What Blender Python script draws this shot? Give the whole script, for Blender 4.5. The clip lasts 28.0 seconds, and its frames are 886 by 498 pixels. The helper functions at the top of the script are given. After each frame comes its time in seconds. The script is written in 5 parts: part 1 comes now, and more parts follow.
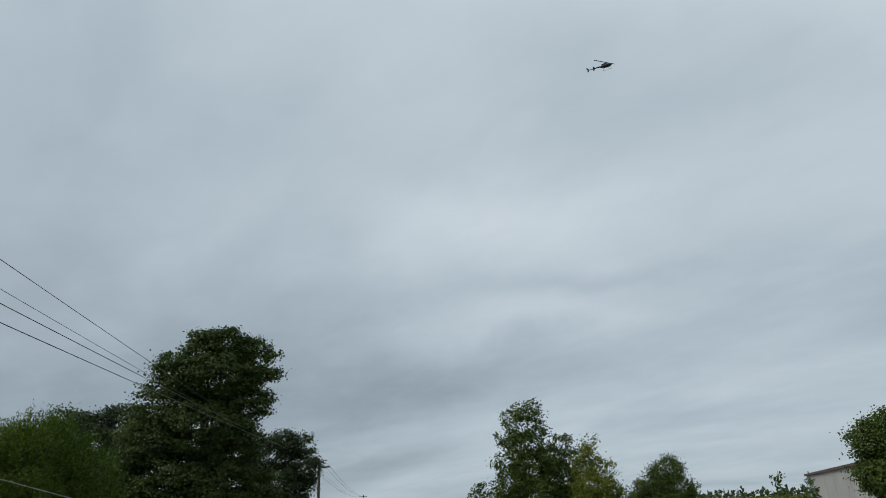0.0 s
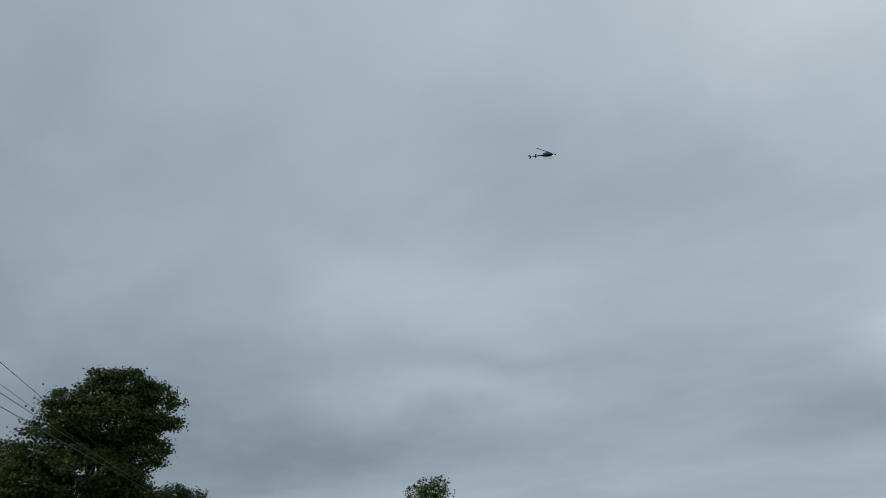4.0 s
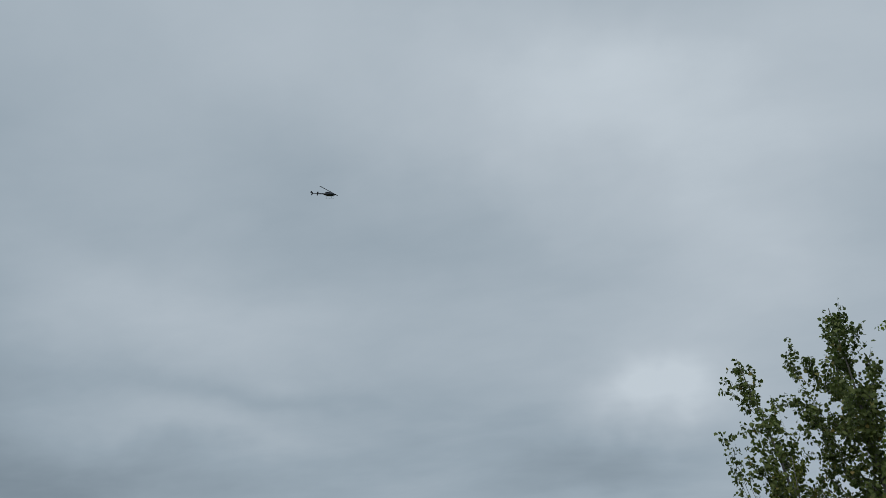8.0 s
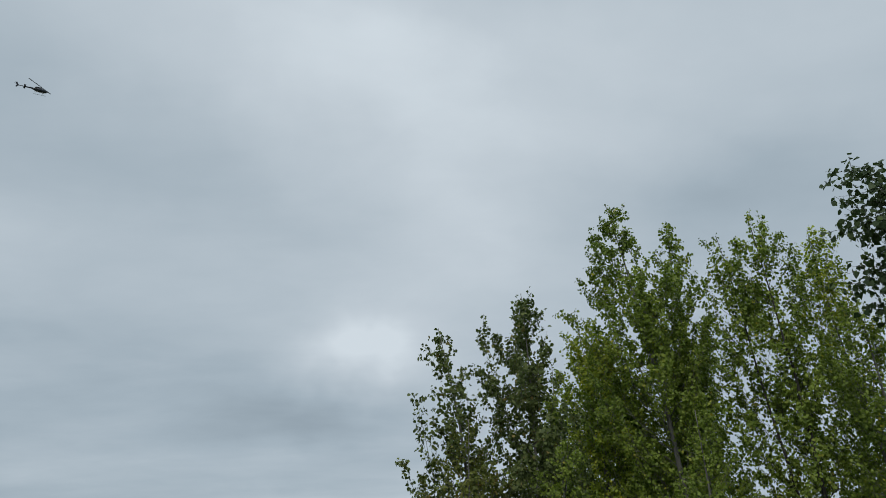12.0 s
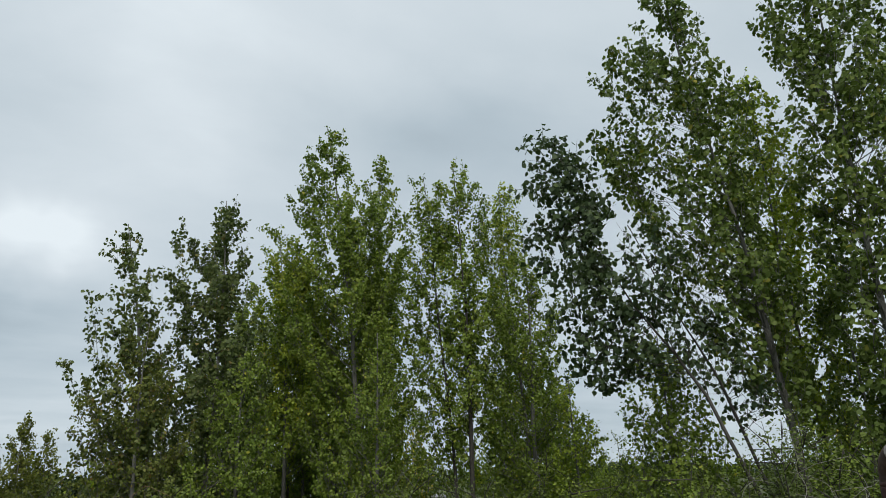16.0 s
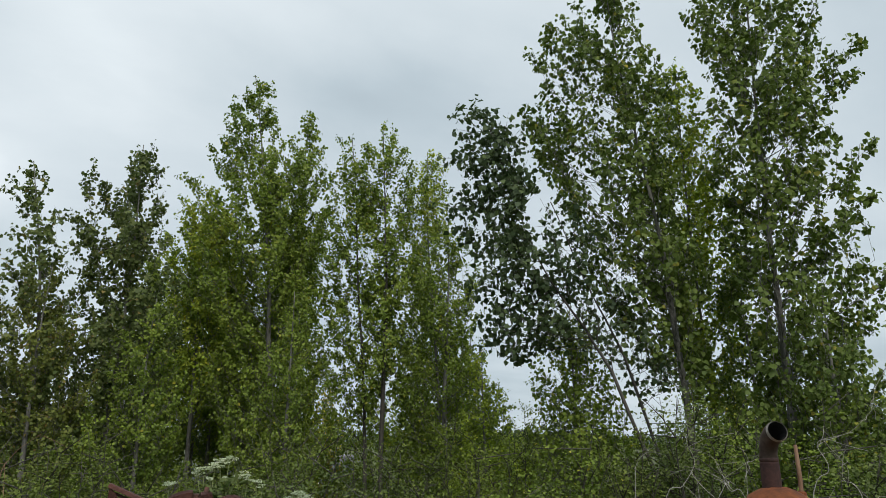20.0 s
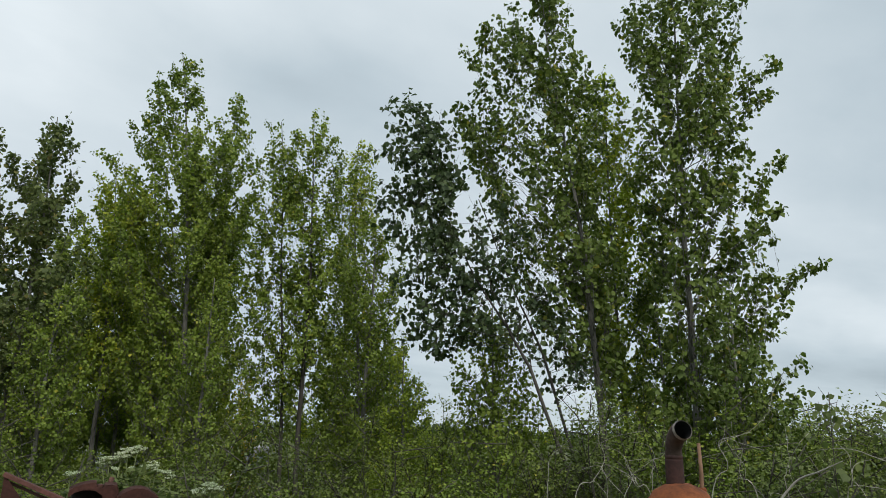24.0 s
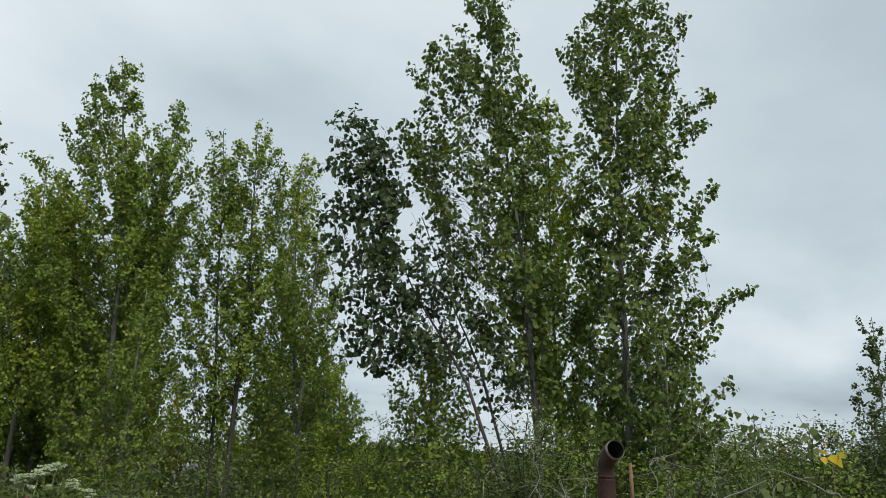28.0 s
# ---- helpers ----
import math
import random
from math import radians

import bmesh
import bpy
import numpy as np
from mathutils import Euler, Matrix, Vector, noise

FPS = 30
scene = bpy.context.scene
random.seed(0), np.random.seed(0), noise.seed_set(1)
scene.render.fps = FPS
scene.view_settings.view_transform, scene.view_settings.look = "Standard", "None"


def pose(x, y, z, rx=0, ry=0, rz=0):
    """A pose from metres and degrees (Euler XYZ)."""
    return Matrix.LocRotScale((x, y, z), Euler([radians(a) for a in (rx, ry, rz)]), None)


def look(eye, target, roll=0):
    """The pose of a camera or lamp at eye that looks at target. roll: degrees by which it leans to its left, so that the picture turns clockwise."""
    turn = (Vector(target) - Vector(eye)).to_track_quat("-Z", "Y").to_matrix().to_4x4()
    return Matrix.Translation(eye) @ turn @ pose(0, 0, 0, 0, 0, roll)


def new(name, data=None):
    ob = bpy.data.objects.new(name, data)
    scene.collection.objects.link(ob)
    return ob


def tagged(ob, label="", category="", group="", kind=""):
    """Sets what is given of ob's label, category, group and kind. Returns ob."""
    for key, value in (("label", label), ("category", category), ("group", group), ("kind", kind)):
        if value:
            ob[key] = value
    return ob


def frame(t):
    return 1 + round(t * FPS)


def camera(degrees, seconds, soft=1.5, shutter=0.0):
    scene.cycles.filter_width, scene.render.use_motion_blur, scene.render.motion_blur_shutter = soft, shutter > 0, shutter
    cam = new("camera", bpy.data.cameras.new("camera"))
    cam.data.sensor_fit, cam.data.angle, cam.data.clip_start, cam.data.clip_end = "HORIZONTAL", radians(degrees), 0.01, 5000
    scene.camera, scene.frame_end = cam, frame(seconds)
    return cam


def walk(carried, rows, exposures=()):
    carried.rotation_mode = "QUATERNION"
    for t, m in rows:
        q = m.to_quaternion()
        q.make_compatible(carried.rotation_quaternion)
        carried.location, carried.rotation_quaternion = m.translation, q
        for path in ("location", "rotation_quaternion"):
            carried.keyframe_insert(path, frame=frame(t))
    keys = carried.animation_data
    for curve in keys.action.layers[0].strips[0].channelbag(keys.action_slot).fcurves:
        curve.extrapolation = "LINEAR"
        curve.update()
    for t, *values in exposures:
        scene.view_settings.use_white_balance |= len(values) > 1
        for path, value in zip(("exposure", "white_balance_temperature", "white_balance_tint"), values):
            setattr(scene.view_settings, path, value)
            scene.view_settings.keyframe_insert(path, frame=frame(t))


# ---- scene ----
EYE = 1.6


def way(az, el):
    """Unit direction: azimuth clockwise from +y, elevation above the horizon, degrees."""
    a, e = radians(az), radians(el)
    return Vector((math.sin(a) * math.cos(e), math.cos(a) * math.cos(e), math.sin(e)))


def at(az, el, d):
    """The place at azimuth az and elevation el seen from the eye, d metres away along the ground."""
    a = radians(az)
    return Vector((d * math.sin(a), d * math.cos(a), EYE + d * math.tan(radians(el))))


def foot(az, d, z=0.0):
    a = radians(az)
    return Vector((d * math.sin(a), d * math.cos(a), z))


# ---- the camera: it stands in one spot and pans ----
# seconds, azimuth, elevation, roll
TURNS = (
    (0.0, -48.59, 20.66, -2.61),
    (0.5, -48.30, 20.91, -1.84),
    (1.0, -47.99, 21.09, -0.90),
    (1.5, -47.68, 21.38, 0.04),
    (2.0, -47.29, 21.95, 0.78),
    (2.5, -46.66, 22.81, 1.26),
    (4.5, -40.08, 27.17, 1.88),
    (5.0, -37.54, 27.96, 1.98),
    (5.5, -34.98, 28.55, 2.03),
    (6.0, -32.52, 29.03, 2.00),
    (6.5, -30.05, 29.36, 1.75),
    (7.0, -27.40, 29.74, 1.11),
    (7.5, -24.56, 29.90, 0.59),
    (8.0, -21.36, 29.79, 0.30),
    (8.5, -18.03, 29.53, -0.07),
    (9.0, -14.65, 29.01, -0.31),
    (9.5, -11.39, 28.45, -0.42),
    (10.0, -8.25, 27.92, -0.70),
    (10.5, -5.20, 27.42, -1.09),
    (11.0, -2.30, 26.93, -1.31),
    (11.5, 0.39, 26.43, -1.38),
    (13.5, 12.78, 23.11, -2.04),
    (14.0, 16.36, 22.03, -2.26),
    (14.5, 19.72, 21.08, -2.36),
    (15.0, 22.83, 20.23, -2.21),
    (15.5, 25.83, 19.25, -1.99),
    (16.0, 28.28, 18.38, -1.87),
    (16.5, 30.31, 17.70, -1.73),
    (17.0, 31.72, 17.20, -1.57),
    (17.5, 32.36, 16.92, -1.29),
    (18.0, 32.66, 16.76, -0.88),
    (18.5, 32.89, 16.57, -0.42),
    (19.0, 33.39, 16.24, -0.07),
    (19.5, 34.05, 15.82, 0.17),
    (20.0, 34.79, 15.47, 0.27),
    (20.5, 35.40, 15.24, 0.37),
    (22.5, 38.31, 15.29, 0.95),
    (23.0, 39.31, 15.30, 1.09),
    (23.5, 40.21, 15.20, 1.17),
    (24.0, 41.01, 15.05, 1.25),
    (24.5, 41.82, 14.95, 1.38),
    (25.0, 42.53, 15.03, 1.57),
    (25.5, 43.18, 15.35, 1.82),
    (26.0, 43.76, 15.84, 1.97),
    (26.5, 44.34, 16.30, 1.99),
    (27.0, 44.90, 16.59, 1.91),
    (27.5, 45.43, 16.64, 1.76),
    (28.0, 45.92, 16.57, 1.58),
)
cam = camera(64.72, 28.0, soft=0.6)
eye = Vector((0, 0, EYE))
walk(cam, [(t, look(eye, eye + way(az, el), roll)) for t, az, el, roll in TURNS],
     exposures=((0, -0.09, 6480, 10), (2.5, -0.15, 6430, 10), (4.5, -0.52, 6300, 10), (6, -0.53, 6290, 10), (8, -0.50, 6290, 10), (11, -0.33, 6350, 10), (14, -0.14, 6450, 10), (16, 0.05, 6550, 10), (18, 0.2, 6650, 10), (28, 0.22, 6650, 10)))

# ---- sky: overcast, layered cloud ----
world = bpy.data.worlds.new("overcast_sky")
scene.world = world
world.use_nodes = True
wn, wl = world.node_tree.nodes, world.node_tree.links
wn.clear()


def wmath(op, a, b=None):
    n = wn.new("ShaderNodeMath")
    n.operation = op
    for i, v in enumerate((a, b)):
        if v is None:
            continue
        if isinstance(v, (int, float)):
            n.inputs[i].default_value = v
        else:
            wl.new(v, n.inputs[i])
    return n.outputs[0]


coord = wn.new("ShaderNodeTexCoord").outputs["Generated"]
sep = wn.new("ShaderNodeSeparateXYZ")
wl.new(coord, sep.inputs[0])
# the cloud layer lies flat overhead, so it is seen in perspective
depth = wmath("ADD", wmath("MAXIMUM", sep.outputs[2], 0.0), 0.13)
plane = wn.new("ShaderNodeCombineXYZ")
wl.new(wmath("DIVIDE", sep.outputs[0], depth), plane.inputs[0])
wl.new(wmath("DIVIDE", sep.outputs[1], depth), plane.inputs[1])


def cloud_noise(scale, detail, turn, stretch, rough=0.5, distort=0.0):
    m = wn.new("ShaderNodeMapping")
    m.inputs["Rotation"].default_value = (0, 0, radians(turn))
    m.inputs["Scale"].default_value = (stretch, 1.0, 1.0)
    wl.new(plane.outputs[0], m.inputs[0])
    n = wn.new("ShaderNodeTexNoise")
    n.inputs["Scale"].default_value = scale
    n.inputs["Detail"].default_value = detail
    n.inputs["Roughness"].default_value = rough
    n.inputs["Distortion"].default_value = distort
    wl.new(m.outputs[0], n.inputs["Vector"])
    return wmath("SUBTRACT", n.outputs["Fac"], 0.5)


tone = wmath("ADD", 0.5, wmath("MULTIPLY", cloud_noise(0.75, 3, 30, 0.5, 0.5, 0.4), 0.75))
tone = wmath("ADD", tone, wmath("MULTIPLY", cloud_noise(2.2, 5, 25, 0.6, 0.55, 0.5), 0.21))
tone = wmath("ADD", tone, wmath("MULTIPLY", cloud_noise(7.0, 4, 20, 0.7, 0.55, 0.3), 0.10))


# ragged edges for the bodies of cloud
warp = wn.new("ShaderNodeTexNoise")
warp.inputs["Scale"].default_value, warp.inputs["Detail"].default_value = 5.0, 4.0
wl.new(coord, warp.inputs["Vector"])
shift = wn.new("ShaderNodeVectorMath")
shift.operation = "MULTIPLY_ADD"
wl.new(warp.outputs["Color"], shift.inputs[0])
shift.inputs[1].default_value = (0.16, 0.16, 0.16)
shift.inputs[2].default_value = (-0.08, -0.08, -0.08)
ragged = wn.new("ShaderNodeVectorMath")
ragged.operation = "ADD"
wl.new(coord, ragged.inputs[0])
wl.new(shift.outputs[0], ragged.inputs[1])


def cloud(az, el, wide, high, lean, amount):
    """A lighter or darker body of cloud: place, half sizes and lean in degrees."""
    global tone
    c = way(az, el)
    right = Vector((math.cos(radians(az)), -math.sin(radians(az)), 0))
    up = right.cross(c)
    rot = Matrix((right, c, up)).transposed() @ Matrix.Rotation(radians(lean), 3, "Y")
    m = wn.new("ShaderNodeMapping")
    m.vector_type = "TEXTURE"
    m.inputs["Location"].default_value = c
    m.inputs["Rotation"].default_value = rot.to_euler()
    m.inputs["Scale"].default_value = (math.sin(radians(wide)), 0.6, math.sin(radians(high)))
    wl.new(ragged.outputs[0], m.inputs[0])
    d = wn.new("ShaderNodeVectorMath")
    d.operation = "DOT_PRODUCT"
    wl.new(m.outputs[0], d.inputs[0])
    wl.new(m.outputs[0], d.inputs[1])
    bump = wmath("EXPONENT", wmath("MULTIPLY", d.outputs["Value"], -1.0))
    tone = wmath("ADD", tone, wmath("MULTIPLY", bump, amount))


# thinner, lighter overcast ahead
cloud(-12, 28, 26, 24, 0, 0.17)
# bright break low in the overcast and the grey bank under it
cloud(-3.4, 17.9, 5.2, 2.7, -4, 0.42)
cloud(-8.5, 12.2, 7.5, 2.4, -4, -0.20)
cloud(-8, 5.0, 12, 1.6, 0, 0.12)
# lighter cloud above the trees
cloud(8, 32, 15, 10, -35, 0.12)
cloud(9, 27, 6, 3.5, 25, 0.13)
cloud(-1, 40, 12, 7, 0, 0.20)
cloud(28, 28, 9, 4, 10, -0.12)
cloud(40, 42, 30, 14, 0, 0.24)
cloud(19, 31, 6, 4, 0, 0.05)
# long dark fold and thin streaks
cloud(-21, 30.5, 18, 6.0, 14, -0.12)
cloud(-44, 22.8, 13, 3.2, -4, 0.14)
cloud(-42, 14.5, 11, 1.5, 6, 0.10)
cloud(-38, 17.2, 9, 1.0, 4, -0.10)
cloud(-50, 9.6, 16, 2.6, -3, -0.22)
cloud(-30, 8.5, 8, 1.6, 0, 0.08)
cloud(-72, 9, 22, 9, 0, -0.20)
cloud(-70, 28, 16, 10, 0, -0.12)
cloud(-30, 47, 22, 8, 0, 0.14)
cloud(-62, 12, 16, 7, 0, -0.10)
cloud(-16, 42, 12, 9, 0, 0.14)
# clearing sky at the end of the row
cloud(76, 24, 13, 9, 0, -0.06)
cloud(74, 10, 9, 2.4, 0, 0.24)
cloud(72, 5.0, 10, 1.4, 0, -0.12)
cloud(57, 14, 20, 14, 0, 0.16)
cloud(12, 16, 10, 8, 0, 0.14)
# brighter sky added behind, out of view round the hidden sun, lifts the foliage
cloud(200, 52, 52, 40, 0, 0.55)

ramp = wn.new("ShaderNodeValToRGB")
ramp.color_ramp.elements[0].position, ramp.color_ramp.elements[0].color = 0.0, (0.205, 0.262, 0.308, 1)
ramp.color_ramp.elements[1].position, ramp.color_ramp.elements[1].color = 1.0, (0.80, 0.88, 0.93, 1)
mid = ramp.color_ramp.elements.new(0.5)
mid.color = (0.458, 0.547, 0.611, 1)
high = ramp.color_ramp.elements.new(0.84)
high.color = (0.672, 0.75, 0.805, 1)
wl.new(tone, ramp.inputs[0])
sky = wn.new("ShaderNodeTexSky")
sky.sky_type, sky.sun_disc = "NISHITA", False
sky.sun_elevation, sky.sun_rotation = radians(48), radians(200)
sky_bg, cloud_bg = wn.new("ShaderNodeBackground"), wn.new("ShaderNodeBackground")
wl.new(sky.outputs[0], sky_bg.inputs[0])
sky_bg.inputs[1].default_value = 0.07
wl.new(ramp.outputs[0], cloud_bg.inputs[0])
cloud_bg.inputs[1].default_value = 1.0
blend = wn.new("ShaderNodeMixShader")
blend.inputs[0].default_value = 0.94
wl.new(sky_bg.outputs[0], blend.inputs[1])
wl.new(cloud_bg.outputs[0], blend.inputs[2])
out = wn.new("ShaderNodeOutputWorld")
wl.new(blend.outputs[0], out.inputs[0])

sun = new("sun", bpy.data.lights.new("sun", "SUN"))
sun.data.energy, sun.data.angle, sun.data.color = 1.5, radians(30), (1.0, 0.965, 0.92)
sun.matrix_world = look(way(200, 48) * 50, (0, 0, 0))


# ---- materials ----
def material(name):
    m = bpy.data.materials.new(name)
    m.use_nodes = True
    t = m.node_tree
    return m, t.nodes, t.links, t.nodes["Principled BSDF"]


def noise_node(n, l, scale, detail=4.0, rough=0.6, kind="Object", stretch=None):
    tc = n.new("ShaderNodeTexCoord")
    tex = n.new("ShaderNodeTexNoise")
    tex.inputs["Scale"].default_value = scale
    tex.inputs["Detail"].default_value = detail
    tex.inputs["Roughness"].default_value = rough
    if stretch:
        m = n.new("ShaderNodeMapping")
        m.inputs["Scale"].default_value = stretch
        l.new(tc.outputs[kind], m.inputs[0])
        l.new(m.outputs[0], tex.inputs["Vector"])
    else:
        l.new(tc.outputs[kind], tex.inputs["Vector"])
    return tex.outputs["Fac"]


def ramp_node(n, l, fac, stops):
    r = n.new("ShaderNodeValToRGB")
    e = r.color_ramp.elements
    e[0].position, e[0].color = stops[0][0], (*stops[0][1], 1)
    e[1].position, e[1].color = stops[-1][0], (*stops[-1][1], 1)
    for p, c in stops[1:-1]:
        e.new(p).color = (*c, 1)
    l.new(fac, r.inputs[0])
    return r.outputs[0]


def mixed(n, l, a, b, fac, mode="MIX"):
    m = n.new("ShaderNodeMix")
    m.data_type, m.blend_type = "RGBA", mode
    for sock, v in ((m.inputs[0], fac), (m.inputs[6], a), (m.inputs[7], b)):
        if isinstance(v, (int, float)):
            sock.default_value = v
        elif isinstance(v, tuple):
            sock.default_value = (*v, 1)
        else:
            l.new(v, sock)
    return m.outputs[2]


def bumped(n, l, bsdf, height, strength, dist=0.01):
    b = n.new("ShaderNodeBump")
    b.inputs["Strength"].default_value, b.inputs["Distance"].default_value = strength, dist
    l.new(height, b.inputs["Height"])
    l.new(b.outputs[0], bsdf.inputs["Normal"])


def surface(name, stops, scale=6.0, fine=40.0, rough=0.8, metal=0.0, bump=0.4, dist=0.01, stretch=None):
    """A surface with stains at one scale and grain at another."""
    m, n, l, p = material(name)
    big = noise_node(n, l, scale, 5, 0.6, stretch=stretch)
    small = noise_node(n, l, fine, 3, 0.6, stretch=stretch)
    col = ramp_node(n, l, big, stops)
    dark = ramp_node(n, l, small, ((0.3, (0.72, 0.72, 0.72)), (0.7, (1.12, 1.12, 1.12))))
    l.new(mixed(n, l, col, dark, 1.0, "MULTIPLY"), p.inputs["Base Color"])
    p.inputs["Roughness"].default_value, p.inputs["Metallic"].default_value = rough, metal
    if bump:
        bumped(n, l, p, small, bump, dist)
    return m


def leaf_material(name, stops, gloss=0.5, thin=0.24, clump=1.2, yellow=None):
    """Leaves: colour differs from leaf to leaf and from bough to bough, light shines through."""
    m, n, l, p = material(name)
    g = n.new("ShaderNodeNewGeometry")
    col = ramp_node(n, l, g.outputs["Random Per Island"], stops)
    patch = noise_node(n, l, clump, 2, 0.5)
    shade = ramp_node(n, l, patch, ((0.32, (0.74, 0.78, 0.72)), (0.68, (1.2, 1.14, 1.0))))
    col = mixed(n, l, col, shade, 1.0, "MULTIPLY")
    if yellow:
        spot = ramp_node(n, l, noise_node(n, l, clump * 0.55, 2, 0.5), ((0.56, (0, 0, 0)), (0.7, (1, 1, 1))))
        col = mixed(n, l, col, yellow, spot)
    l.new(col, p.inputs["Base Color"])
    p.inputs["Roughness"].default_value = gloss
    p.inputs["Specular IOR Level"].default_value = 0.2
    tr = n.new("ShaderNodeBsdfTranslucent")
    glow = mixed(n, l, col, (1.0, 1.22, 0.76), 1.0, "MULTIPLY")
    l.new(glow, tr.inputs["Color"])
    mix = n.new("ShaderNodeMixShader")
    mix.inputs[0].default_value = thin
    l.new(p.outputs[0], mix.inputs[1])
    l.new(tr.outputs[0], mix.inputs[2])
    l.new(mix.outputs[0], n["Material Output"].inputs[0])
    return m


LEAF_POPLAR = leaf_material("poplar_leaf", ((0.0, (0.130, 0.188, 0.033)), (0.5, (0.182, 0.253, 0.042)), (0.97, (0.251, 0.319, 0.063)), (1.0, (0.421, 0.385, 0.054))))
LEAF_GREYISH = leaf_material("greyish_poplar_leaf", ((0.0, (0.075, 0.106, 0.036)), (0.5, (0.109, 0.144, 0.048)), (0.97, (0.161, 0.193, 0.069)), (1.0, (0.246, 0.193, 0.069))))
LEAF_YELLOWING = leaf_material("yellowing_poplar_leaf", ((0.0, (0.202, 0.264, 0.032)), (0.5, (0.275, 0.354, 0.043)), (0.94, (0.363, 0.441, 0.062)), (1.0, (0.539, 0.486, 0.044))), yellow=(0.33, 0.34, 0.048))
LEAF_TALL = leaf_material("tall_poplar_leaf", ((0.0, (0.091, 0.134, 0.032)), (0.5, (0.128, 0.183, 0.042)), (0.97, (0.181, 0.237, 0.062)), (1.0, (0.338, 0.298, 0.048))))
LEAF_REDDISH = leaf_material("reddish_poplar_leaf", ((0.0, (0.112, 0.140, 0.034)), (0.5, (0.152, 0.180, 0.042)), (0.93, (0.195, 0.210, 0.058)), (1.0, (0.25, 0.16, 0.06))))
LEAF_AUTUMN = leaf_material("autumn_poplar_leaf", ((0.0, (0.26, 0.24, 0.030)), (0.5, (0.42, 0.35, 0.045)), (1.0, (0.55, 0.42, 0.06))))
LEAF_DARK = leaf_material("dark_poplar_leaf", ((0.0, (0.052, 0.080, 0.041)), (0.6, (0.074, 0.112, 0.053)), (1.0, (0.109, 0.150, 0.063))), thin=0.24, gloss=0.5)
LEAF_SHRUB = leaf_material("shrub_leaf", ((0.0, (0.103, 0.138, 0.028)), (0.6, (0.147, 0.190, 0.039)), (1.0, (0.193, 0.230, 0.057))), yellow=(0.248, 0.225, 0.037))
LEAF_WEED = leaf_material("grey_green_weed_leaf", ((0.0, (0.103, 0.138, 0.048)), (0.6, (0.152, 0.195, 0.072)), (1.0, (0.207, 0.247, 0.101))), thin=0.3)
LEAF_MAPLE = leaf_material("maple_leaf", ((0.0, (0.036, 0.058, 0.014)), (0.6, (0.048, 0.076, 0.018)), (1.0, (0.066, 0.096, 0.023))), thin=0.14, clump=0.55, yellow=(0.072, 0.096, 0.020))
LEAF_DEEP = leaf_material("deep_green_leaf", ((0.0, (0.026, 0.042, 0.017)), (0.6, (0.034, 0.054, 0.021)), (1.0, (0.046, 0.068, 0.026))), thin=0.15, clump=0.5)
LEAF_WILLOW = leaf_material("willow_leaf", ((0.0, (0.047, 0.077, 0.013)), (0.6, (0.088, 0.131, 0.020)), (1.0, (0.153, 0.203, 0.036))), thin=0.35, clump=0.5)
LEAF_LOT = leaf_material("field_poplar_leaf", ((0.0, (0.050, 0.078, 0.018)), (0.6, (0.068, 0.102, 0.022)), (1.0, (0.098, 0.132, 0.030))), thin=0.2, clump=0.8)
LEAF_LOT_PALE = leaf_material("yellowing_field_leaf", ((0.0, (0.110, 0.130, 0.024)), (0.6, (0.145, 0.168, 0.030)), (1.0, (0.20, 0.205, 0.042))), thin=0.2, clump=0.8)
LEAF_FAR = leaf_material("far_wood_leaf", ((0.0, (0.040, 0.066, 0.030)), (0.6, (0.062, 0.092, 0.042)), (1.0, (0.10, 0.12, 0.05))), thin=0.2, clump=0.05)
LEAF_GOLD = leaf_material("golden_leaf", ((0.0, (0.58, 0.40, 0.03)), (0.6, (0.72, 0.52, 0.04)), (1.0, (0.80, 0.62, 0.08))), thin=0.4)
PETAL = leaf_material("white_petal", ((0.0, (0.50, 0.55, 0.40)), (0.6, (0.66, 0.69, 0.56)), (1.0, (0.80, 0.80, 0.76))), thin=0.3)
BARK = surface("poplar_bark", ((0.3, (0.095, 0.090, 0.078)), (0.55, (0.17, 0.165, 0.145)), (0.75, (0.27, 0.26, 0.235))), 3.0, 30.0, 0.9, 0, 0.7, 0.012, (1, 1, 0.3))
BARK_DARK = surface("dark_bark", ((0.3, (0.045, 0.040, 0.034)), (0.7, (0.10, 0.09, 0.075))), 2.0, 18.0, 0.95, 0, 0.7, 0.03, (1, 1, 0.25))
DEADWOOD = surface("bleached_dead_wood", ((0.3, (0.27, 0.25, 0.21)), (0.7, (0.48, 0.46, 0.40))), 5.0, 60.0, 0.85, 0, 0.4, 0.003)
BROWN_STEM = surface("dry_brown_stem", ((0.3, (0.17, 0.095, 0.055)), (0.7, (0.30, 0.18, 0.11))), 8.0, 60.0, 0.85, 0, 0.4, 0.003)
RUST = surface("orange_rust", ((0.25, (0.085, 0.028, 0.012)), (0.5, (0.25, 0.075, 0.022)), (0.75, (0.40, 0.15, 0.045))), 9.0, 90.0, 0.85, 0.15, 0.6, 0.002)
RUST_DARK = surface("dark_rust", ((0.25, (0.035, 0.018, 0.015)), (0.5, (0.075, 0.032, 0.024)), (0.75, (0.14, 0.062, 0.042))), 11.0, 80.0, 0.7, 0.3, 0.5, 0.002)
RUST_MAROON = surface("maroon_rust", ((0.25, (0.020, 0.008, 0.007)), (0.5, (0.040, 0.014, 0.011)), (0.75, (0.075, 0.030, 0.022))), 10.0, 80.0, 0.85, 0.0, 0.5, 0.002)
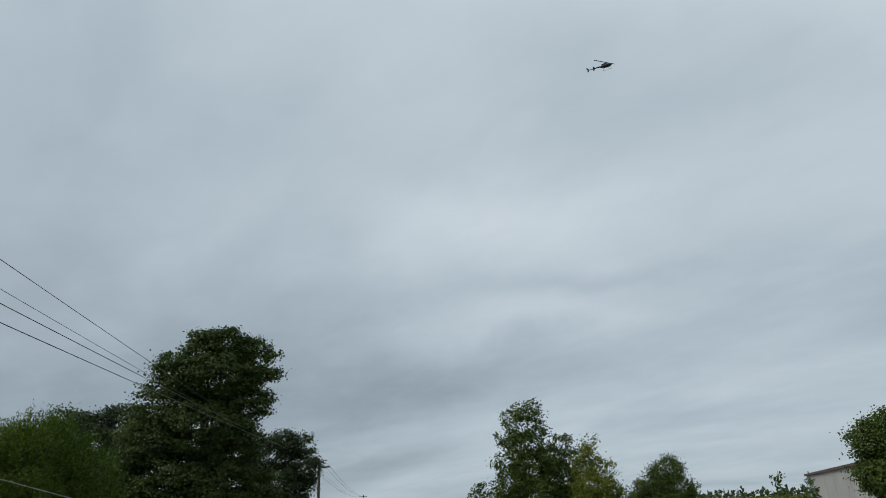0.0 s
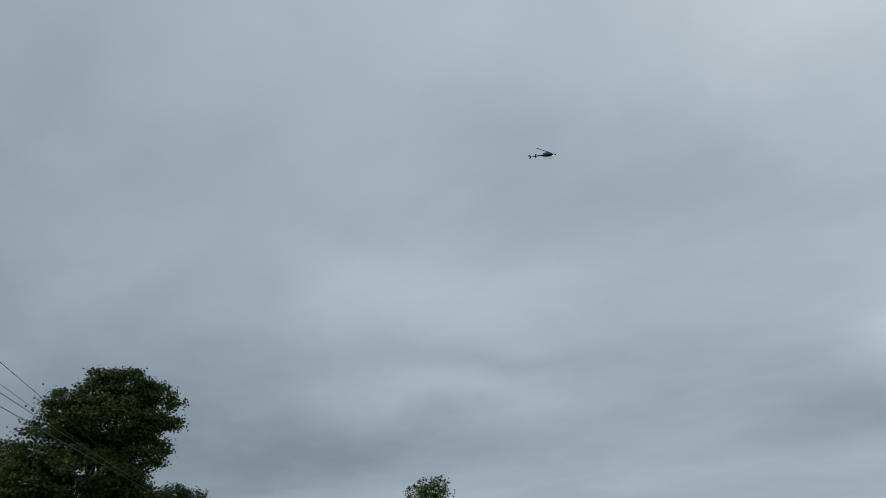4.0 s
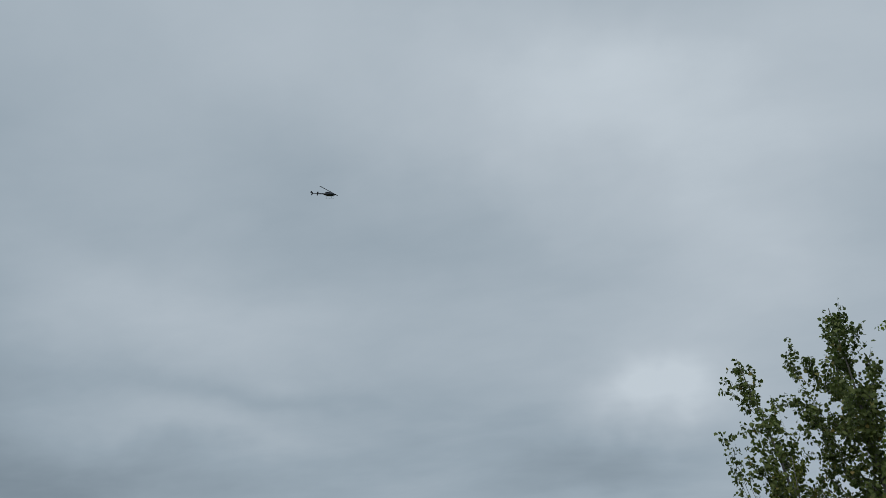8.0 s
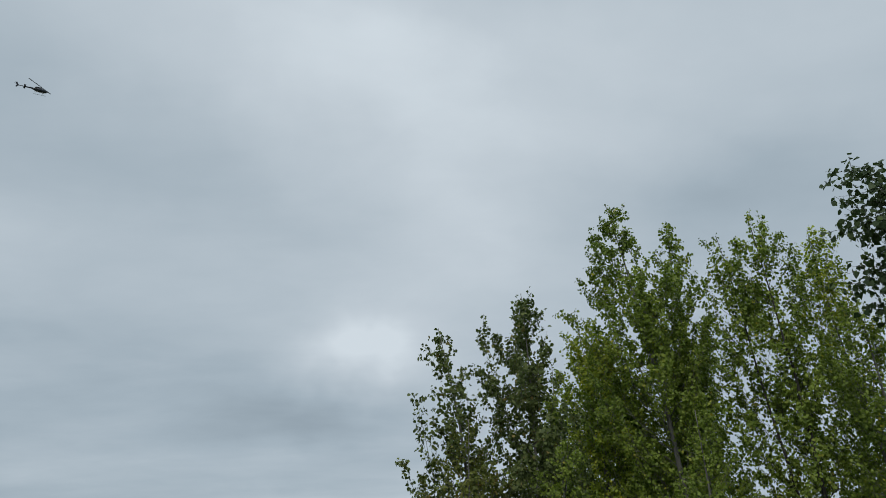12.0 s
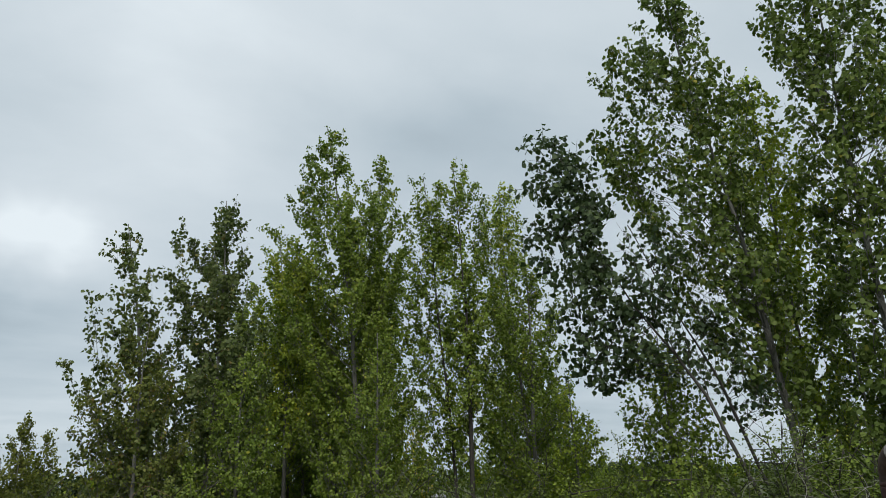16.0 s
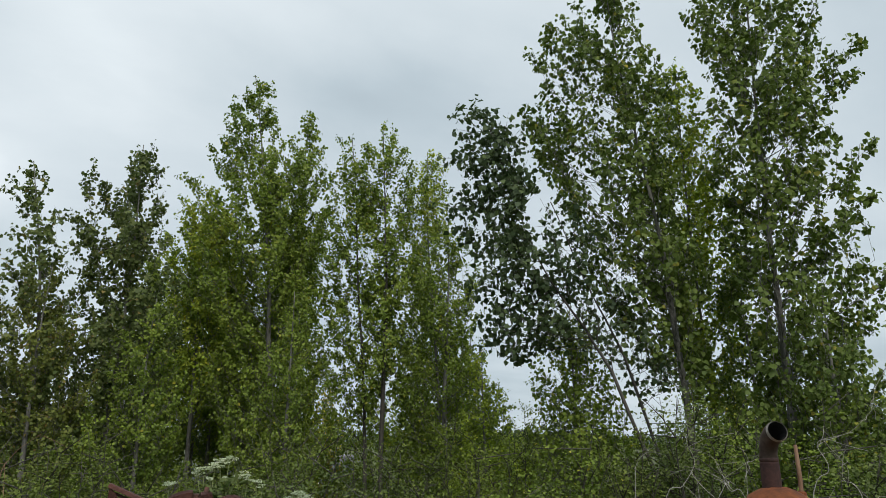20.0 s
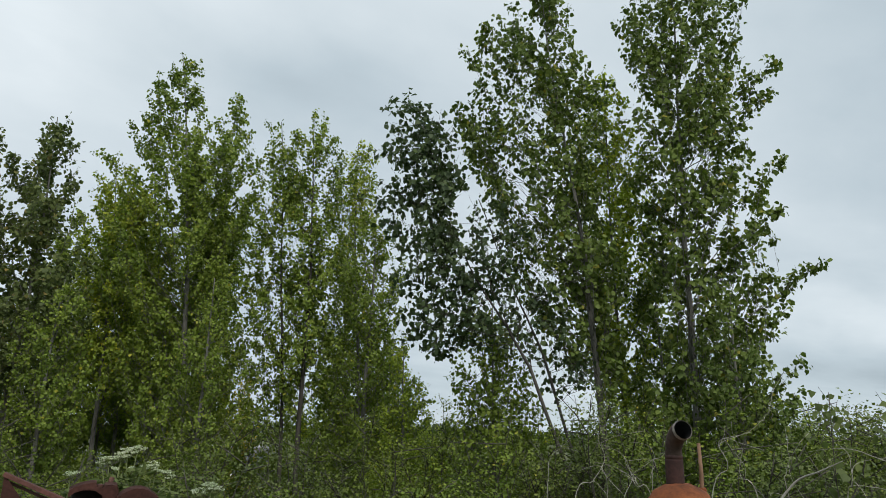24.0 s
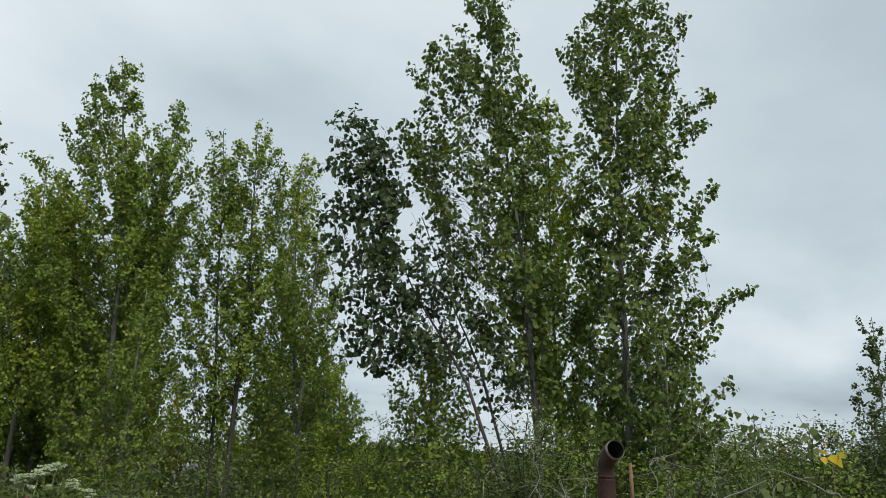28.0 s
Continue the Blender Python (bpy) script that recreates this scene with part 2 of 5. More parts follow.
WEED_STEM = surface("green_weed_stem", ((0.3, (0.10, 0.13, 0.04)), (0.7, (0.19, 0.22, 0.075))), 8.0, 60.0, 0.7, 0, 0.3, 0.003)
RUST_GREY = surface("grey_brown_rust", ((0.25, (0.038, 0.022, 0.018)), (0.5, (0.085, 0.052, 0.042)), (0.75, (0.17, 0.12, 0.10))), 11.0, 80.0, 0.6, 0.3, 0.5, 0.002)
RUST_RED = surface("faded_red_rusty_paint", ((0.25, (0.055, 0.022, 0.017)), (0.5, (0.12, 0.045, 0.034)), (0.75, (0.21, 0.085, 0.062))), 5.0, 70.0, 0.75, 0.1, 0.5, 0.002)
# pipe bore, and the box painted as the implement's shaded inside
SOOT_AND_SHADE = surface("soot_and_shade", ((0.3, (0.006, 0.006, 0.006)), (0.7, (0.014, 0.013, 0.012))), 8.0, 50.0, 0.95, 0, 0.2)
WORN_METAL = surface("worn_pipe_lip", ((0.3, (0.30, 0.26, 0.23)), (0.7, (0.55, 0.49, 0.45))), 14.0, 80.0, 0.55, 0.6, 0.4, 0.001)
TYRE = surface("weathered_tyre", ((0.3, (0.02, 0.02, 0.02)), (0.7, (0.05, 0.048, 0.045))), 6.0, 50.0, 0.9)
GRASS_GROUND = surface("rough_grass_ground", ((0.3, (0.055, 0.075, 0.026)), (0.55, (0.10, 0.115, 0.042)), (0.75, (0.17, 0.15, 0.075))), 0.4, 7.0, 0.95, 0, 0.8, 0.08)
POLE_WOOD = surface("weathered_pole_wood", ((0.3, (0.045, 0.036, 0.030)), (0.7, (0.085, 0.072, 0.060))), 1.5, 20.0, 0.9, 0, 0.5, 0.02, (1, 1, 0.15))
WIRE = surface("dark_cable", ((0.3, (0.06, 0.06, 0.064)), (0.7, (0.10, 0.10, 0.104))), 2.0, 10.0, 0.5, 0.3, 0)
CAN_GREY = surface("grey_painted_steel", ((0.3, (0.22, 0.23, 0.235)), (0.7, (0.32, 0.33, 0.335))), 1.5, 15.0, 0.5, 0.2, 0.1)
STUCCO = surface("beige_wall_panel", ((0.3, (0.40, 0.38, 0.36)), (0.7, (0.48, 0.46, 0.435))), 0.3, 8.0, 0.85, 0, 0.3, 0.02)
RED_TRIM = surface("dark_red_trim", ((0.3, (0.075, 0.020, 0.022)), (0.7, (0.12, 0.034, 0.034))), 0.8, 10.0, 0.5, 0.1, 0.1)
ROOF_METAL = surface("grey_roof_metal", ((0.3, (0.24, 0.245, 0.25)), (0.7, (0.36, 0.365, 0.37))), 0.6, 9.0, 0.45, 0.4, 0.1)
TRUCK_PAINT = surface("faded_grey_blue_paint", ((0.3, (0.085, 0.10, 0.115)), (0.7, (0.14, 0.16, 0.175))), 1.2, 20.0, 0.6, 0.0, 0.1)
CHROME = surface("dull_chrome", ((0.3, (0.45, 0.45, 0.45)), (0.7, (0.62, 0.62, 0.62))), 3.0, 30.0, 0.25, 0.9, 0.05)
HELI_PAINT = surface("dark_blue_grey_paint", ((0.3, (0.018, 0.022, 0.030)), (0.7, (0.030, 0.036, 0.046))), 0.4, 4.0, 0.4, 0.1, 0)
HELI_LIGHT = surface("pale_grey_paint", ((0.3, (0.36, 0.38, 0.40)), (0.7, (0.46, 0.48, 0.50))), 0.4, 4.0, 0.4, 0.1, 0)


def glass_material():
    m, n, l, p = material("dark_window_glass")
    p.inputs["Base Color"].default_value = (0.06, 0.07, 0.075, 1)
    p.inputs["Roughness"].default_value = 0.06
    p.inputs["Specular IOR Level"].default_value = 0.8
    return m


GLASS = glass_material()


# ---- building blocks ----
def link(name, me, mat, parent=None, label=""):
    if mat and not me.materials:
        me.materials.append(mat)
    ob = new(name, me)
    if parent:
        ob.parent = parent
    if label:
        ob["label"] = label
    return ob


def part(name, bm, mat, parent=None, label="", smooth=False):
    """Links a bmesh as one mesh object under a thing or a part."""
    me = bpy.data.meshes.new(name)
    bmesh.ops.recalc_face_normals(bm, faces=bm.faces)
    bm.to_mesh(me)
    bm.free()
    if smooth:
        me.polygons.foreach_set("use_smooth", [True] * len(me.polygons))
    return link(name, me, mat, parent, label)


def raw(name, verts, faces, mat, parent=None, label="", smooth=False):
    me = bpy.data.meshes.new(name)
    me.from_pydata(verts, [], faces)
    if smooth:
        me.polygons.foreach_set("use_smooth", [True] * len(me.polygons))
    me.update()
    return link(name, me, mat, parent, label)


def thing(name, place, label, category, group="", kind=""):
    ob = new(name)
    ob.location = place
    ob.empty_display_size = 0.2
    return tagged(ob, label, category, group, kind)


def box(bm, lo, hi, bevel=0.0):
    """A box between two corners, bevelled."""
    lo, hi = Vector(lo), Vector(hi)
    m = Matrix.Translation((lo + hi) / 2) @ Matrix.Diagonal((*(hi - lo), 1))
    g = bmesh.ops.create_cube(bm, size=1, matrix=m)
    if bevel:
        ed = {e for v in g["verts"] for e in v.link_edges}
        bmesh.ops.bevel(bm, geom=list(ed), offset=bevel, segments=2, affect="EDGES", profile=0.6)


def tube(path, radii, sides=6, cap=True):
    """Vertices and faces of a tapered tube along a path."""
    verts, faces = [], []
    n = len(path)
    ref = Vector((0.31, 0.17, 0.94))
    for i, p in enumerate(path):
        t = (path[min(i + 1, n - 1)] - path[max(i - 1, 0)]).normalized()
        if abs(t.dot(ref)) > 0.97:
            ref = Vector((0.9, 0.3, 0.1))
        a = t.cross(ref).normalized()
        b = t.cross(a)
        for k in range(sides):
            w = 2 * math.pi * k / sides
            verts.append(p + (a * math.cos(w) + b * math.sin(w)) * radii[i])
    for i in range(n - 1):
        for k in range(sides):
            k2 = (k + 1) % sides
            faces.append((i * sides + k, i * sides + k2, (i + 1) * sides + k2, (i + 1) * sides + k))
    if cap:
        faces.append(tuple(range(sides))[::-1])
        faces.append(tuple((n - 1) * sides + k for k in range(sides)))
    return verts, faces


def tubes(name, runs, mat, parent=None, label="", sides=6):
    """Several tubes that belong to one part, in one mesh."""
    vs, fs = [], []
    for path, radii in runs:
        v, f = tube(path, radii, sides if len(path) > 2 else 3, len(path) > 2)
        o = len(vs)
        vs += v
        fs += [tuple(i + o for i in q) for q in f]
    return raw(name, vs, fs, mat, parent, label, True)


def lathe(bm, rings, sides=20, axis="Z", close=True):
    """A turned body: rings of (place along the axis, radius)."""
    loops = []
    for h, r in rings:
        loop = []
        for k in range(sides):
            w = 2 * math.pi * k / sides
            c, s = r * math.cos(w), r * math.sin(w)
            loop.append(bm.verts.new((c, s, h) if axis == "Z" else (h, c, s) if axis == "X" else (c, h, s)))
        loops.append(loop)
    for a, b in zip(loops, loops[1:]):
        for k in range(sides):
            bm.faces.new((a[k], a[(k + 1) % sides], b[(k + 1) % sides], b[k]))
    if close:
        bm.faces.new(loops[0][::-1])
        bm.faces.new(loops[-1])


def bent(a, b, rng, sway=0.06, n=6, sag=0.0):
    """A slightly crooked path from a to b."""
    a, b = Vector(a), Vector(b)
    ln = (b - a).length
    o1 = Vector([rng.uniform(-1, 1) for _ in range(3)]) * sway * ln
    o2 = Vector([rng.uniform(-1, 1) for _ in range(3)]) * sway * 0.5 * ln
    out_ = []
    for i in range(n + 1):
        u = i / n
        out_.append(a.lerp(b, u) + o1 * math.sin(math.pi * u) + o2 * math.sin(2 * math.pi * u) + Vector((0, 0, sag * math.sin(math.pi * u))))
    return out_


# leaf outlines: half-breadth along the midrib, in leaf lengths
DELTA = ((0.0, 0.0), (0.20, 0.47), (0.60, 0.33), (1.0, 0.0))
ROUND = ((0.0, 0.0), (0.06, 0.34), (0.50, 0.44), (0.94, 0.0))
LONG = ((0.0, 0.0), (0.30, 0.13), (0.65, 0.12), (1.0, 0.0))
OVAL = ((0.0, 0.0), (0.30, 0.36), (0.65, 0.32), (1.0, 0.0))
STAR = ((0.0, 0.0), (0.42, 0.58), (0.55, 0.30), (1.0, 0.0))


def leaves(name, places, along, size, rng, mat, parent, outline=DELTA, fold=0.14, label="", plain=None, facing=None, loose=0.5):
    """A joined crown of leaves. places, along: n x 3; size: n. Each leaf has two halves folded on its midrib;
    small and distant ones have a plain four-cornered outline. facing: n x 3, the way the blades look, more or less."""
    P, A, S = np.asarray(places, float), np.asarray(along, float), np.asarray(size, float)[:, None]
    n = len(P)
    A = A / np.maximum(np.linalg.norm(A, axis=1, keepdims=True), 1e-9)
    toward = rng.normal(size=(n, 3))
    if facing is not None:
        toward = np.asarray(facing, float) + toward * loose
    side = np.cross(A, toward)
    side /= np.maximum(np.linalg.norm(side, axis=1, keepdims=True), 1e-9)
    nor = np.cross(side, A)
    (b0, _), (b1, w1), (b2, w2), (b3, _) = outline
    plain = S.max() < 0.058 if plain is None else plain
    spade = outline is ROUND
    k = 5 if spade else 4 if plain else 6
    V = np.empty((n, k, 3))
    curl = rng.uniform(-0.12, 0.22, (n, 1))
    V[:, 0] = P + A * S * b0
    tip = P + (A * (0.94 if outline is ROUND else b3) - nor * curl) * S
    if spade:
        V[:, 0] = P + (A * 0.06 - side * 0.34) * S
        V[:, 1] = P + (A * 0.50 - side * 0.44 + nor * fold) * S
        V[:, 2] = tip
        V[:, 3] = P + (A * 0.50 + side * 0.44 + nor * fold) * S
        V[:, 4] = P + (A * 0.06 + side * 0.34) * S
        corners = (np.array([0, 4, 3, 2, 1]),)
    elif plain:
        b, w = 0.6 * b1 + 0.4 * b2, max(w1, w2) * 1.12
        V[:, 1] = P + (A * b - side * w + nor * fold) * S
        V[:, 2] = tip
        V[:, 3] = P + (A * b + side * w + nor * fold) * S
        corners = (np.array([0, 2, 1]), np.array([0, 3, 2]))
    else:
        V[:, 1] = P + (A * b1 - side * w1 + nor * fold) * S
        V[:, 2] = P + (A * b2 - side * w2 + nor * fold * 0.8) * S
        V[:, 3] = tip
        V[:, 4] = P + (A * b2 + side * w2 + nor * fold * 0.8) * S
        V[:, 5] = P + (A * b1 + side * w1 + nor * fold) * S
        corners = (np.array([0, 3, 2, 1]), np.array([0, 5, 4, 3]))
    base = (np.arange(n) * k)[:, None]
    F = np.concatenate([base + c for c in corners], axis=1).reshape(-1)
    m = len(corners[0])
    me = bpy.data.meshes.new(name)
    me.vertices.add(n * k)
    me.vertices.foreach_set("co", V.reshape(-1))
    q = len(corners)
    me.loops.add(n * q * m)
    me.loops.foreach_set("vertex_index", F.astype(np.int32))
    me.polygons.add(n * q)
    me.polygons.foreach_set("loop_start", np.arange(0, n * q * m, m, dtype=np.int32))
    me.update(calc_edges=True)
    ob = link(name, me, mat, parent, label)
    return tagged(ob, kind="stuff")


def along_path(path, u):
    x = u * (len(path) - 1)
    i = min(int(x), len(path) - 2)
    return path[i].lerp(path[i + 1], x - i)


def poplar(seed, base, tip, label, crown=0.95, low=0.25, girth=0.07, leaf=0.066, mat=None, bark=None, via=(), peak=0.35, blunt=1.3,
           group="row of poplars", name="poplar_tree", shape=(), fill=1.0, plumes=70, steep=(0.8, 1.7), extra=(), droop=0.55, deep=1.0, twig=(0.15, 0.36), bare=(), loose=0.7):
    """A young poplar: a tapering stem through the points of via, steep boughs that fork into leafy plumes, and rounded leaves on
    long stalks round their twigs. shape: the crown's breadth, rows of (elevation, azimuth of one edge, azimuth of the other);
    without it the crown is a spindle of half-breadth crown. extra: single long boughs (height on the stem 0..1, end, leaves). bare: heights between which the stem shows."""
    rnd, rng = random.Random(seed), np.random.default_rng(seed)
    base, tip = Vector(base), Vector(tip) - Vector((0, 0, 0.6 * leaf))
    d = math.hypot(base.x, base.y)
    az0 = math.degrees(math.atan2(base.x, base.y))
    right, back = way(az0 + 90, 0), way(az0, 0)
    tree = thing(name, base, label, "tree", group)
    knots = [base, *[Vector(v) for v in via], tip]
    stem = []
    for p, q in zip(knots, knots[1:]):
        stem += [x - base for x in bent(p, q, rnd, 0.014, 6 if via else 12)][(1 if stem else 0):]
    k = len(stem)
    radii = [max(girth * (1 - 0.93 * (i / (k - 1)) ** 0.85), min(0.006, 0.5 * girth)) * (1.25 if i == 0 else 1) for i in range(k)]
    v, f = tube(stem, radii, 9)
    raw("trunk", v, f, bark or BARK, tree, "", True)
    top = stem[-1].z

    def on_stem(z):
        z = min(max(z, 0.0), top)
        for p, q in zip(stem, stem[1:]):
            if q.z >= z:
                return p.lerp(q, (z - p.z) / max(q.z - p.z, 1e-6))
        return stem[-1].copy()

    # the crown's edges (sideways from the base, in metres) at some heights, from the top down
    rows = []
    if shape:
        for el, a0, a1 in shape:
            rows.append((EYE + d * math.tan(radians(el)) - base.z, d * math.tan(radians(a0 - az0)), d * math.tan(radians(a1 - az0))))
    else:
        for i in range(9):
            w = 1 - i / 8
            z = top * (low + (1 - low) * w)
            r = crown * min(1.0, (w + 0.22) / max(peak, 0.05)) * (1 - 0.85 * max(0.0, (w - peak) / (1 - peak)) ** blunt)
            x = on_stem(z).dot(right)
            rows.append((z, x - r, x + r))
    rows = [(max(z, 0.25), x0, x1) for z, x0, x1 in rows]
    zs = [r[0] for r in rows][::-1]
    lo = [r[1] for r in rows][::-1]
    hi = [r[2] for r in rows][::-1]
    # ends of the plumes, spread through the crown
    grid = np.linspace(zs[0], zs[-1], 60)
    half = (np.interp(grid, zs, hi) - np.interp(grid, zs, lo)) / 2
    area = np.maximum(half * np.minimum(half, deep), 0.01) + 0.03
    weight = area ** 0.6
    volume = float(area.sum() * (grid[1] - grid[0])) * 3.14
    total = int(fill * (volume * 1300 * (0.07 / leaf) + 200))
    cum = np.cumsum(weight) / weight.sum()
    ends = []
    for i in range(plumes):
        z = float(np.interp((i + rnd.random()) / plumes, cum, grid))
        x0, x1 = np.interp(z, zs, lo), np.interp(z, zs, hi)
        h, c = (x1 - x0) / 2, (x0 + x1) / 2
        r, t = rnd.uniform(0.03, 1.0) ** 0.42, rnd.uniform(0, 6.283)
        inset = h + 0.09
        y = on_stem(z).dot(back)
        ends.append(right * (c + inset * r * math.cos(t)) + back * (y + min(inset, deep) * r * math.sin(t)) + Vector((0, 0, z)))
    seg_a, seg_b, seg_n = [], [], []
    each = max(3, total // max(plumes, 1))

    def plume(path, r0, count, runs):
        """Twigs round the outer part of a bough, and how many leaves each one bears."""
        ln = sum((q - p).length for p, q in zip(path, path[1:]))
        u0 = max(0.0, 1 - 0.9 / max(ln, 0.1))
        n = max(3, min(9, count // 14))
        for j in range(n):
            u = u0 + (0.98 - u0) * (j + rnd.random()) / n
            p = along_path(path, u)
            fwd = (along_path(path, min(u + 0.1, 0.999)) - along_path(path, max(u - 0.1, 0))).normalized()
            go = (fwd * 0.75 + Vector((rnd.gauss(0, 0.5), rnd.gauss(0, 0.5), rnd.gauss(0.15, 0.35)))).normalized() * rnd.uniform(*twig) * (1.15 - 0.5 * u)
            runs.append(([p, p + go], [r0 * 0.3 + 0.0018, 0.0014]))
            seg_a.append(p), seg_b.append(p + go), seg_n.append(max(3, int(count * 0.8 / n)))
        seg_a.append(along_path(path, 0.999 - 0.22 * (1 - u0))), seg_b.append(path[-1]), seg_n.append(max(3, int(count * 0.2)))

    def arch(p, q):
        """A bough that leaves its stem outward and then turns up."""
        g = q - p
        c = p + Vector((g.x * 0.62, g.y * 0.62, g.z * 0.36)) + Vector((rnd.gauss(0, 0.03), rnd.gauss(0, 0.03), 0)) * g.length
        path = [p * (1 - u) ** 2 + c * 2 * u * (1 - u) + q * u * u for u in (0, 0.2, 0.4, 0.6, 0.8, 1.0)]
        for x in path[1:-1]:
            x += Vector((rnd.gauss(0, 1), rnd.gauss(0, 1), rnd.gauss(0, 1))) * 0.028 * g.length
        return path

    left_over = sorted(ends, key=lambda e: e.z)
    while left_over:
        e = left_over.pop(0)
        s0 = on_stem(e.z)
        out_ = math.hypot(e.x - s0.x, e.y - s0.y)
        s0 = on_stem(max(e.z - out_ * rnd.uniform(*steep) - 0.1, 0.35 * e.z))
        path = arch(s0, e)
        r0 = max(0.0035, girth * 0.17 * (1 - 0.75 * e.z / top))
        runs = [(path, [r0 * (1 - 0.8 * i / 5) for i in range(6)])]
        plume(path, r0, each, runs)
        near = [q for q in left_over[:12] if q.z > e.z - 0.05]
        if near:
            q = min(near, key=lambda q: (q - e).length)
            left_over.remove(q)
            fork = arch(along_path(path, 0.3), q)
            runs.append((fork, [r0 * 0.75 * (1 - 0.78 * i / 5) for i in range(6)]))
            plume(fork, r0, each, runs)
        tubes("limb", runs, bark or BARK, tree, "", 4)
    for e_from, e_to, count in extra:
        path = arch(on_stem(top * e_from), Vector(e_to) - base)
        runs = [(path, [0.008 * (1 - 0.8 * i / 5) for i in range(6)])]
        plume(path, 0.010, count, runs)
        tubes("limb", runs, bark or BARK, tree, "", 4)
    lead = stem[max(0, int(k * 0.86)):]
    for p, q in zip(lead, lead[1:]):
        seg_a.append(p), seg_b.append(q), seg_n.append(max(3, int(34 * (q - p).length / leaf * 0.07)))
    # leaves hang on their stalks round the twigs, thicker towards the ends
    n = np.array(seg_n)
    A, B = np.repeat(np.array([tuple(p) for p in seg_a]), n, axis=0), np.repeat(np.array([tuple(p) for p in seg_b]), n, axis=0)
    m = len(A)
    u = rng.random((m, 1)) ** 0.7
    stalk = rng.normal(size=(m, 3))
    stalk /= np.linalg.norm(stalk, axis=1, keepdims=True)
    stalk[:, 2] -= 0.25
    P = A + (B - A) * u + stalk * leaf * rng.uniform(0.35, 0.95, (m, 1))
    D = stalk * 0.7 + rng.normal(size=(m, 3)) * 0.45 + np.array([0, 0, -droop])
    axis = np.array([tuple(on_stem(z)) for z in np.linspace(0, top, 40)])
    c = np.stack([np.interp(P[:, 2], np.linspace(0, top, 40), axis[:, i]) for i in range(3)], axis=1)
    out_ = P - c
    out_ /= np.maximum(np.linalg.norm(out_, axis=1, keepdims=True), 0.05)
    keep = np.ones(m, bool)
    if bare:   # a stretch of the stem that no leaf hides
        x, y = (P - c) @ np.array(right), (P - c) @ np.array(back)
        keep = ~((np.abs(x) < max(girth * 1.2, 0.05)) & (y < 0) & (P[:, 2] > bare[0]) & (P[:, 2] < bare[1]))
    leaves("crown", P[keep], D[keep], (leaf * rng.uniform(0.6, 1.12, m))[keep], rng, mat or LEAF_POPLAR, tree, ROUND, plain=False,
           facing=(out_ + np.array([0, 0, 0.45]))[keep], loose=loose)
    return tree


def broad_tree(seed, base, label, lobes, mat, leaf, per_m3, name="broadleaf_tree", group="", girth=0.3, outline=OVAL, tuft=0.55, flat=0.5, bark=None, category="tree", upright=0.0, shell=0.55, each=42):
    """A broad crown from lobes (centre, half sizes): tufts of leaves spread through each lobe, boughs to every lobe."""
    rnd, rng = random.Random(seed), np.random.default_rng(seed)
    base = Vector(base)
    tree = thing(name, base, label, category, group)
    top = max((Vector(c) for c, r in lobes), key=lambda c: c.z) - base
    heart = sum((Vector(c) for c, r in lobes), Vector()) / len(lobes) - base
    stem = bent(Vector((0, 0, 0)), Vector((heart.x * 0.9, heart.y * 0.9, top.z * 0.8)), rnd, 0.03, 8)
    v, f = tube(stem, [max(girth * (1 - 0.85 * i / 8), 0.02) * (1.3 if i == 0 else 1) for i in range(9)], 9)
    raw("trunk", v, f, bark or BARK_DARK, tree, "", True)
    P, D, S, N = [], [], [], []
    for c, r in lobes:
        c, r = Vector(c) - base, Vector(r)
        path = bent(along_path(stem, 0.25 + 0.5 * rnd.random()), c, rnd, 0.06, 5)
        tubes("limb", [(path, [girth * 0.3 * (1 - 0.8 * i / 5) for i in range(6)])], bark or BARK_DARK, tree, "", 6)
        count = int(per_m3 * r.x * r.y * r.z * 4)
        nt = max(8, int(count / each))
        ctr = rng.normal(size=(nt, 3))
        ctr /= np.linalg.norm(ctr, axis=1, keepdims=True)
        rad = rng.random((nt, 1)) ** (1 / 3) * (1 - shell) + shell * rng.uniform(0.75, 1.08, (nt, 1))
        ctr = np.array(c) + ctr * rad * np.array(r)
        of = np.repeat(np.arange(nt), each)
        tsize = tuft * rng.uniform(0.6, 1.25, (nt, 1))
        off = rng.normal(size=(len(of), 3)) * tsize[of] * np.array([0.5, 0.5, 0.5 * flat + upright])
        P.append(ctr[of] + off)
        out_dir = ctr[of] - np.array(heart)
        out_dir /= np.maximum(np.linalg.norm(out_dir, axis=1, keepdims=True), 0.01)
        D.append(out_dir * 0.5 + rng.normal(size=(len(of), 3)) * 0.6 + np.array([0, 0, -0.25 + upright * 2.2]))
        dome = off / np.maximum(np.linalg.norm(off, axis=1, keepdims=True), 0.01)
        N.append(dome * 0.8 + out_dir * 0.5 + np.array([0, 0, 0.5]))
        S.append(leaf * rng.uniform(0.6, 1.2, len(of)))
    P, D, S, N = np.concatenate(P), np.concatenate(D), np.concatenate(S), np.concatenate(N)
    keep = P[:, 2] > 0.1 - base.z
    leaves("crown", P[keep], D[keep], S[keep], rng, mat, tree, outline, plain=True, facing=N[keep], loose=0.4)
    return tree


